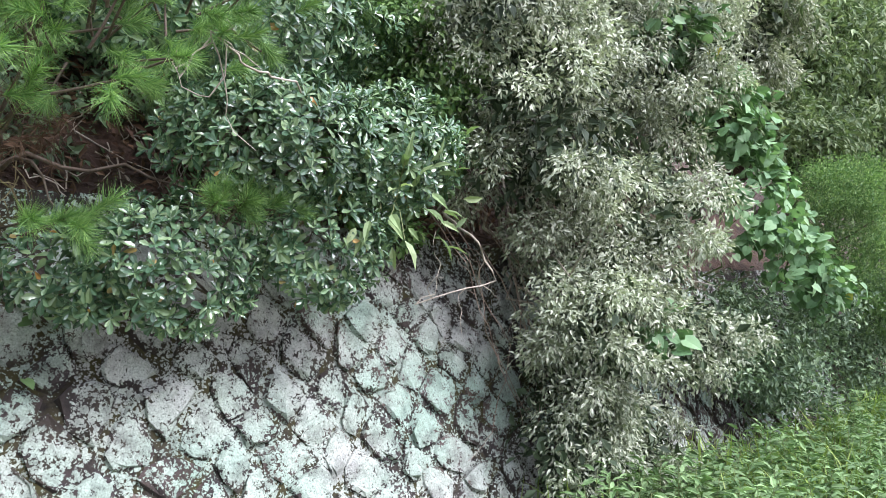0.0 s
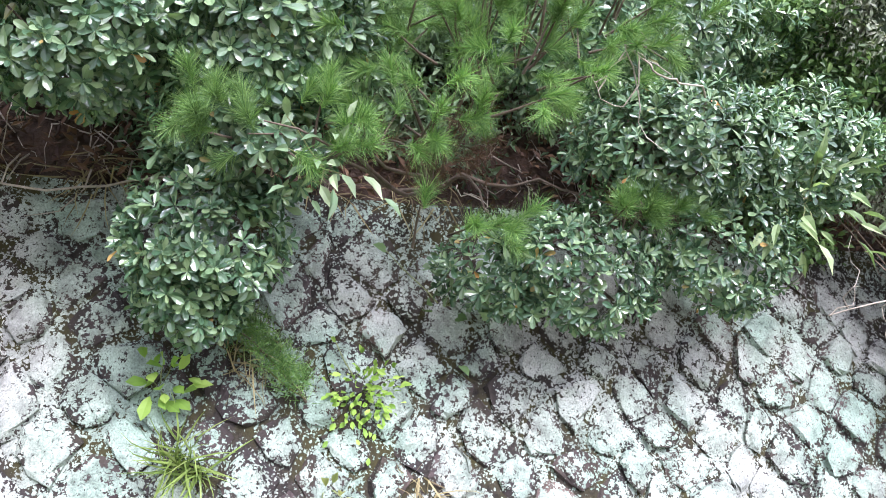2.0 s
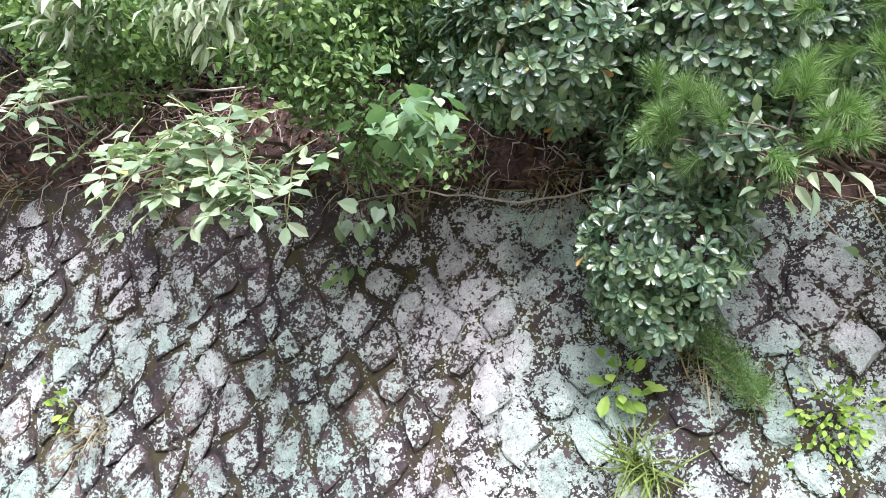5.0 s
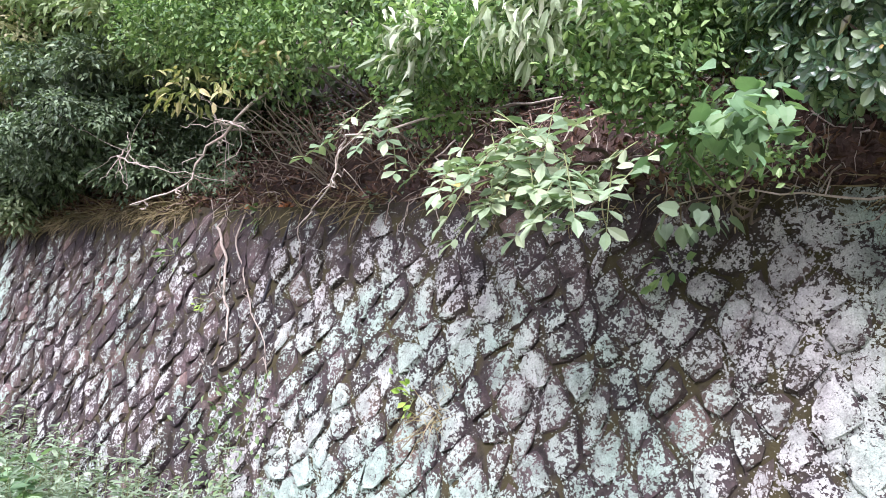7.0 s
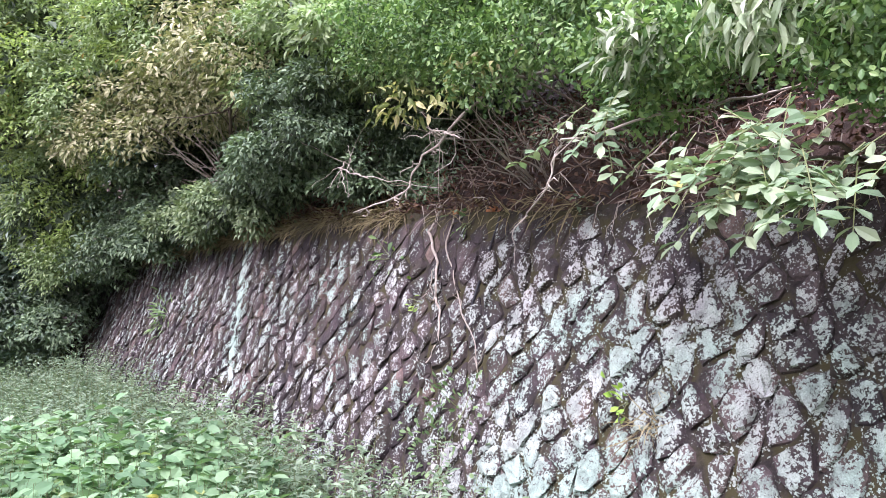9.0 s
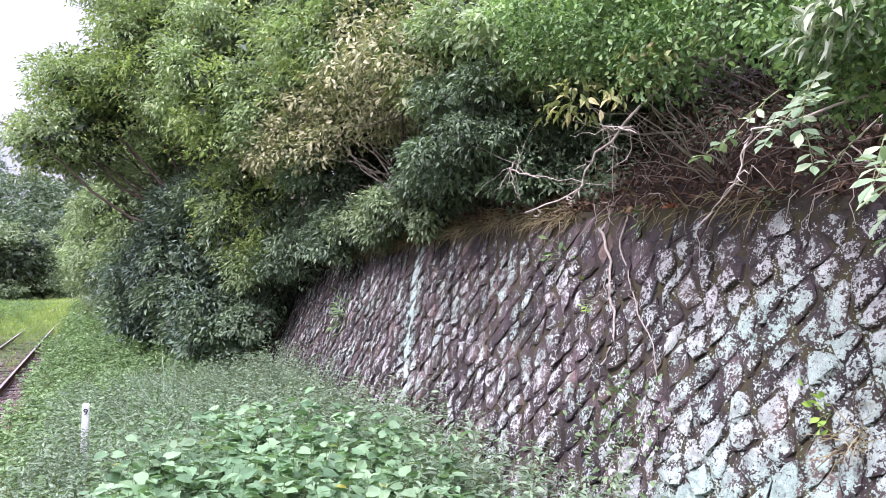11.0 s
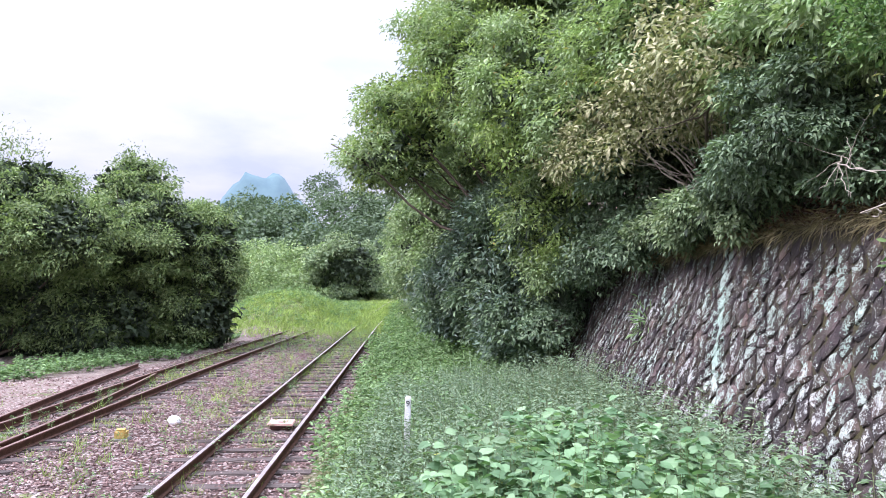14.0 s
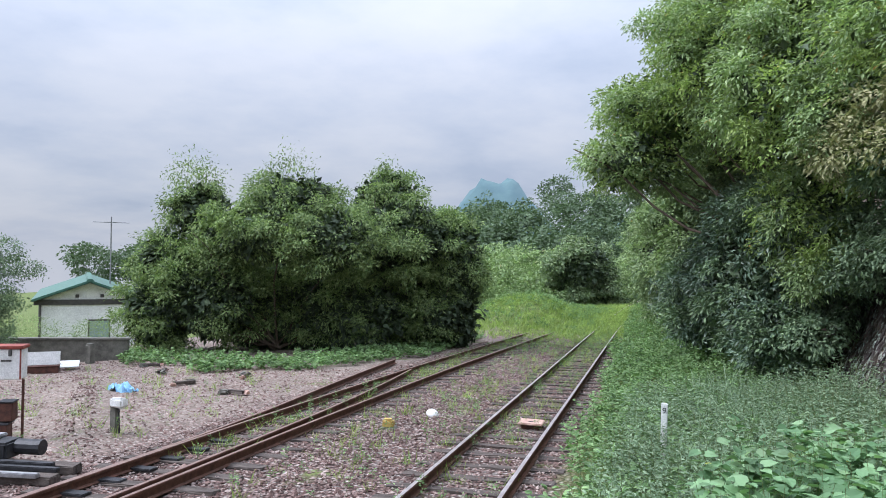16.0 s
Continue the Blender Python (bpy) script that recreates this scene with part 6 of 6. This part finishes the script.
def house():
    """A white single-storey house with a green gabled roof, lower down beyond the yard."""
    c = thing("house", "white single-storey house with green gabled roof", "house", (-30.2, 32.3, -3.5), radians(44))
    bm = bmesh.new()
    w, d, h, r = 2.15, 4.0, 3.55, 4.35
    pr = [(-w, 0), (w, 0), (w, h), (0, r), (-w, h)]
    a = [bm.verts.new((x, -d, z)) for x, z in pr]
    b = [bm.verts.new((x, d, z)) for x, z in pr]
    bm.faces.new(a)
    bm.faces.new(b[::-1])
    for i in range(5):
        k = (i + 1) % 5
        bm.faces.new((a[k], a[i], b[i], b[k]))
    part("wall", bm, M_HOUSE, c)
    for sg in (-1, 1):
        bm = box_bm((0, 0, 0), (2.7, 2 * d + 1.1, .12), .02)
        bmesh.ops.transform(bm, matrix=Matrix.Translation((sg * 1.22, 0, (h + r) / 2 + .06)) @ Matrix.Rotation(sg * math.atan2(r - h, w), 4, "Y"), verts=bm.verts)
        part("roof", bm, M_ROOF, c, "green metal roof slope")
    part("ridge", box_bm((0, 0, r + .15), (.3, 2 * d + 1.2, .16), .04), M_ROOF, c)
    part("eave_band", box_bm((0, -d - .03, h - .12), (2 * w + .5, .10, .26), .01), M_TRIM, c, "dark band under the gable")
    for x in (-w + .02, w - .02):
        v, f = pole((x, -d - .08, 0), (x, -d - .08, h - .2), .06)
        mesh_object("downpipe", v, f, M_TRIM, c)
    win = part("window", box_bm((.45, -d - .01, 2.0), (1.0, .08, 1.15), .01), M_TRIM, c, "window in a dark frame")
    part("pane", box_bm((.45, -d - .06, 2.0), (.86, .02, 1.0), .004), M_GLASS, win, "pale frosted pane")
    for x in (-.55, .55):
        part("vent", box_bm((x, -d - .03, r - .62), (.16, .05, .16), .01), M_TRIM, c)
    ant = new("antenna")
    ant.parent = c
    ant["label"] = "thin metal television antenna on the roof"
    v, f = pole((1.0, -1.0, r - .2), (1.0, -1.0, r + 3.4), .035)
    mesh_object("mast", v, f, M_STEEL, ant)
    v, f = pole((.1, -1.0, r + 3.1), (1.9, -1.0, r + 3.1), .022)
    mesh_object("boom", v, f, M_STEEL, ant)
    for k in range(6):
        x = .2 + .3 * k
        v, f = pole((x, -1.25, r + 3.1), (x, -.75, r + 3.1), .016)
        mesh_object("element", v, f, M_STEEL, ant)


M_GLASS = plain("frosted_glass", (.22, .30, .29), (.32, .40, .38), 3, .15, 0, .05, .002, .6)
house()

# markers and oddments between the tracks
c = thing("distance_post", "small white numbered post among the weeds", "marker post", on_ground(-.15, 9.6, .18))
part("post_body", box_bm((0, 0, .40), (.075, .05, .96), .010), M_WHITE, c)
txt = bpy.data.curves.new("numeral", "FONT")
txt.body, txt.size, txt.extrude, txt.align_x = "9", .10, .002, "CENTER"
tob = new("numeral", txt)
tm = bpy.data.meshes.new_from_object(tob.evaluated_get(bpy.context.evaluated_depsgraph_get()))
bpy.data.objects.remove(tob)
tm.materials.clear()
tm.materials.append(M_BLACK)
nob = new("numeral", tm)
nob.parent, nob.location, nob.rotation_euler = c, (0, -.029, .76), (radians(90), 0, 0)
nob["label"] = "black painted numeral"
c = thing("concrete_block", "small yellow-painted concrete marker block in ballast", "marker block", on_ground(-4.92, 12.68), .1)
part("block", box_bm((0, 0, .10), (.19, .17, .17), .03, rough=.006), M_YPAINT, c)
part("base", box_bm((0, 0, .015), (.28, .26, .05), .012, rough=.004), M_CONCRETE, c)
bm = bmesh.new()
bmesh.ops.create_icosphere(bm, subdivisions=3, radius=.115)
for v in bm.verts:
    v.co = Vector((v.co.x * 1.1, v.co.y, v.co.z * .85)) * (1 + .22 * noise.noise(v.co * 9))
c = thing("white_stone", "whitish painted stone lying in the ballast", "stone", on_ground(-4.55, 14.08, .05))
part("stone_body", bm, M_WHITE, c)
c = thing("steel_plate", "faded pinkish steel cover plate across the sleepers", "plate", on_ground(-2.48, 13.48, .05), .06)
part("plate", box_bm((0, 0, .075), (.44, .42, .035), .012, rough=.002), M_PLATE, c)
part("lifting_slot", box_bm((0, -.05, .095), (.09, .03, .012), .003), M_BLACK, c)
part("support", box_bm((0, 0, .02), (.34, .3, .08), .01), M_RUSTBOX, c)
c = thing("metal_frame", "small rusty metal frame standing by the track", "frame", on_ground(-10.5, 36.5))
for x in (-.17, .17):
    v, f = pole((x, 0, 0), (x, 0, .75), .025)
    mesh_object("post", v, f, M_RUSTBOX, c)
for z in (.35, .74):
    v, f = pole((-.17, 0, z), (.17, 0, z), .02)
    mesh_object("rail_bar", v, f, M_RUSTBOX, c)
for x, y in ((-15.4, 19.2), (-11.23, 17.9), (-11.98, 16.28), (-9.81, 15.24), (-14.2, 18.2)):
    c = thing("rubble", "broken pieces of wood and stone on the gravel", "rubble", on_ground(x, y, .02), x)
    part("timber", box_bm((0, 0, .05), (.55, .1, .08), .015, .3, 0, .01), M_SLEEPER, c)
    part("stone", box_bm((.15, .2, .05), (.22, .16, .1), .03, .8, 0, .012), M_CONCRETE, c)
    part("stone", box_bm((-.25, -.15, .04), (.16, .12, .08), .02, .2, 0, .012), M_PLATE, c)

# dark growth that closes the slope above the far end of the wall
bl = [(4.9, 15.0, 5.1, .8, 1.8, 1.0), (5.2, 16.2, 6.2, .9, 1.6, 1.0)]
plant("slope_shrub", "dense dark evergreen growth on the slope", "shrub", (5.8, 15.2, 4.0), [("crown", sprays(clumped(bl, 14), 1500, 9, .11, .42, LANCE, .22, .35, gap=-.6, back=.4), M_DARK), ("inner_leaves", foliage([(*b[:3], *(np.array(b[3:]) * .75)) for b in bl], 900, 4, .25, .55, KITE, .1, 0, depth=.5, gap=-1, back=1), M_SHADE)], limbs_to((5.8, 15.2, 3.9), bl, 5, .035), group="shrubs on the slope")

# ---- loose ballast ----


def pebbles(n, pick, s0, s1):
    p = pick(n)
    n = len(p)
    t = np.array([(1, 0, 0), (-1, 0, 0), (0, 1, 0), (0, -1, 0), (0, 0, 1), (0, 0, -1)], float)
    fc = np.array([(0, 2, 4), (2, 1, 4), (1, 3, 4), (3, 0, 4), (2, 0, 5), (1, 2, 5), (3, 1, 5), (0, 3, 5)])
    ang = RNG.random(n) * 6.28
    c, s = np.cos(ang), np.sin(ang)
    v = t[None] * RNG.uniform(.55, 1.25, (n, 6, 1)) + RNG.normal(0, .18, (n, 6, 3))
    v = v * RNG.uniform(s0, s1, (n, 1, 1)) * np.array([1, .8, .65])
    v = np.stack([v[..., 0] * c[:, None] - v[..., 1] * s[:, None], v[..., 0] * s[:, None] + v[..., 1] * c[:, None], v[..., 2]], -1) + p[:, None]
    return v.reshape(-1, 3), ((np.arange(n) * 6)[:, None, None] + fc[None]).reshape(-1, 3)


stuff("ballast", "loose reddish brown ballast stones around the tracks", "ballast", pebbles(34000, lambda n: scatter(n, -8.2, -1.3, 5.0, 32.0, lambda x, y: (RNG.random(len(x)) < np.clip(12 / y, .25, 1)) & (x < -1.2 - .03 * y)) + [0, 0, .012], .018, .042), M_PEBBLE)
stuff("yard_gravel", "coarse grey gravel strewn over the yard", "gravel", pebbles(15000, lambda n: scatter(n, -19, -7.6, 7.5, 20.5), .015, .05), M_PEBBLE)

# ---- stones of the retaining wall, laid on their corners ----
A_W, A_H = 0.275, 0.34
LEAN = unit(np.array([BATTER, 0, 1.0]))
OUT = unit(np.array([-1.0, 0, BATTER]))


def course_y(i):
    """Place along the wall of the i-th half stone: the stones are wider at one end."""
    u = i * A_W / 2
    return 1.1 * u if u < 1.2 else 1.32 + 0.84 * (u - 1.2)


def lattice_corner(i, j):
    """A shared corner of the stones, moved a little; i and j count half widths and half heights."""
    q = Vector((i * 1.37, j * 2.11, 0.5))
    return (course_y(i) + .105 * noise.noise(q) + .03 * noise.noise(q * 7), j * A_H / 2 + .105 * noise.noise(q + Vector((9, 4, 2))) + .03 * noise.noise(q * 6))


def stone_shape(i, j):
    """One stone in wall coordinates (along, up the slope, out): rounded lozenge, edges set back, face rough and proud."""
    cs = [lattice_corner(i - 1, j), lattice_corner(i, j - 1), lattice_corner(i + 1, j), lattice_corner(i, j + 1)]
    mid = np.mean(cs, 0)
    ring = []
    for k in range(4):
        a, b = np.array(cs[k]), np.array(cs[(k + 1) % 4])
        ring += [a + (mid - a) * .17, (a + b) / 2 + (mid - (a + b) / 2) * RNG.uniform(-.06, .06)]
    ring = np.array(ring)
    proud = RNG.uniform(.014, .042)
    rows = []
    for shrink, out in ((.97, -.02), (.89, proud * .62), (.68, proud)):
        r = mid + (ring - mid) * shrink + RNG.normal(0, .010, ring.shape)
        rows.append(np.column_stack([r, np.full(8, out) + RNG.normal(0, .008, 8)]))
    v = np.concatenate(rows + [np.array([[*mid, proud * 1.05]])])
    f = []
    for a in (0, 8):
        for k in range(8):
            f += [(a + k, a + (k + 1) % 8, a + 8 + (k + 1) % 8), (a + k, a + 8 + (k + 1) % 8, a + 8 + k)]
    f += [(16 + k, 16 + (k + 1) % 8, 24) for k in range(8)]
    return v, np.array(f)


def lay(v, origin=(0, 0)):
    """Wall coordinates to the world."""
    foot = np.array([FOOT_X, 0, 0])
    return foot + np.outer(v[:, 0], [0, 1, 0]) + np.outer(v[:, 1], LEAN) + np.outer(v[:, 2], OUT)


def mark(ob, count):
    """Marks the proud face of each stone, for the growth on it."""
    a = ob.data.attributes.new("proud_face", "FLOAT", "POINT")
    a.data.foreach_set("value", np.tile(np.concatenate([np.zeros(8), np.full(8, .15), np.full(8, .85), [1.0]]), count).astype(np.float32))


def build_stones():
    rest, made = [], 0
    for j in range(0, 25):
        for i in range(int(WALL_Y[0] / A_W * 2), int(WALL_Y[1] / A_W * 2 / .83)):
            if (i + j) % 2:
                continue
            y, up = course_y(i), j * A_H / 2
            z = up * LEAN[2]
            if z < .1 or z > float(wall_top(y)) - .17 or y < WALL_Y[0] + .3 or y > WALL_Y[1] - .2:
                continue
            v, f = stone_shape(i, j)
            if z > float(wall_top(y)) - .42:
                v[:, 2] = v[:, 2] * .55
            w = lay(v)[:, :]
            if -2.6 < y < 5.6 and z > 1.25 and made < 300:
                c = w.mean(0)
                s = mesh_object("stone", w - c, [f[:, ::-1]], M_STONE, WALL)
                s.location = c
                mark(s, 1)
                made += 1
            else:
                rest.append((w, f[:, ::-1]))
    v, f = join(rest)
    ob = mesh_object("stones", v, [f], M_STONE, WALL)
    mark(ob, len(rest))
    tagged(ob, "rough lozenge stones set on their corners", kind="stuff")


build_stones()
jt = box_bm((0, 0, 0), (.02, .018, .95), .004)
for v in jt.verts:
    v.co.y += .012 * math.sin(v.co.z * 7)
joint_ob = part("expansion_joint", jt, M_BLACK, WALL, "dark vertical joint in the wall")
joint_ob.location, joint_ob.rotation_euler = (float(wall_x(2.72)) - .012, 5.08, 2.72), (0, math.atan(BATTER), 0)
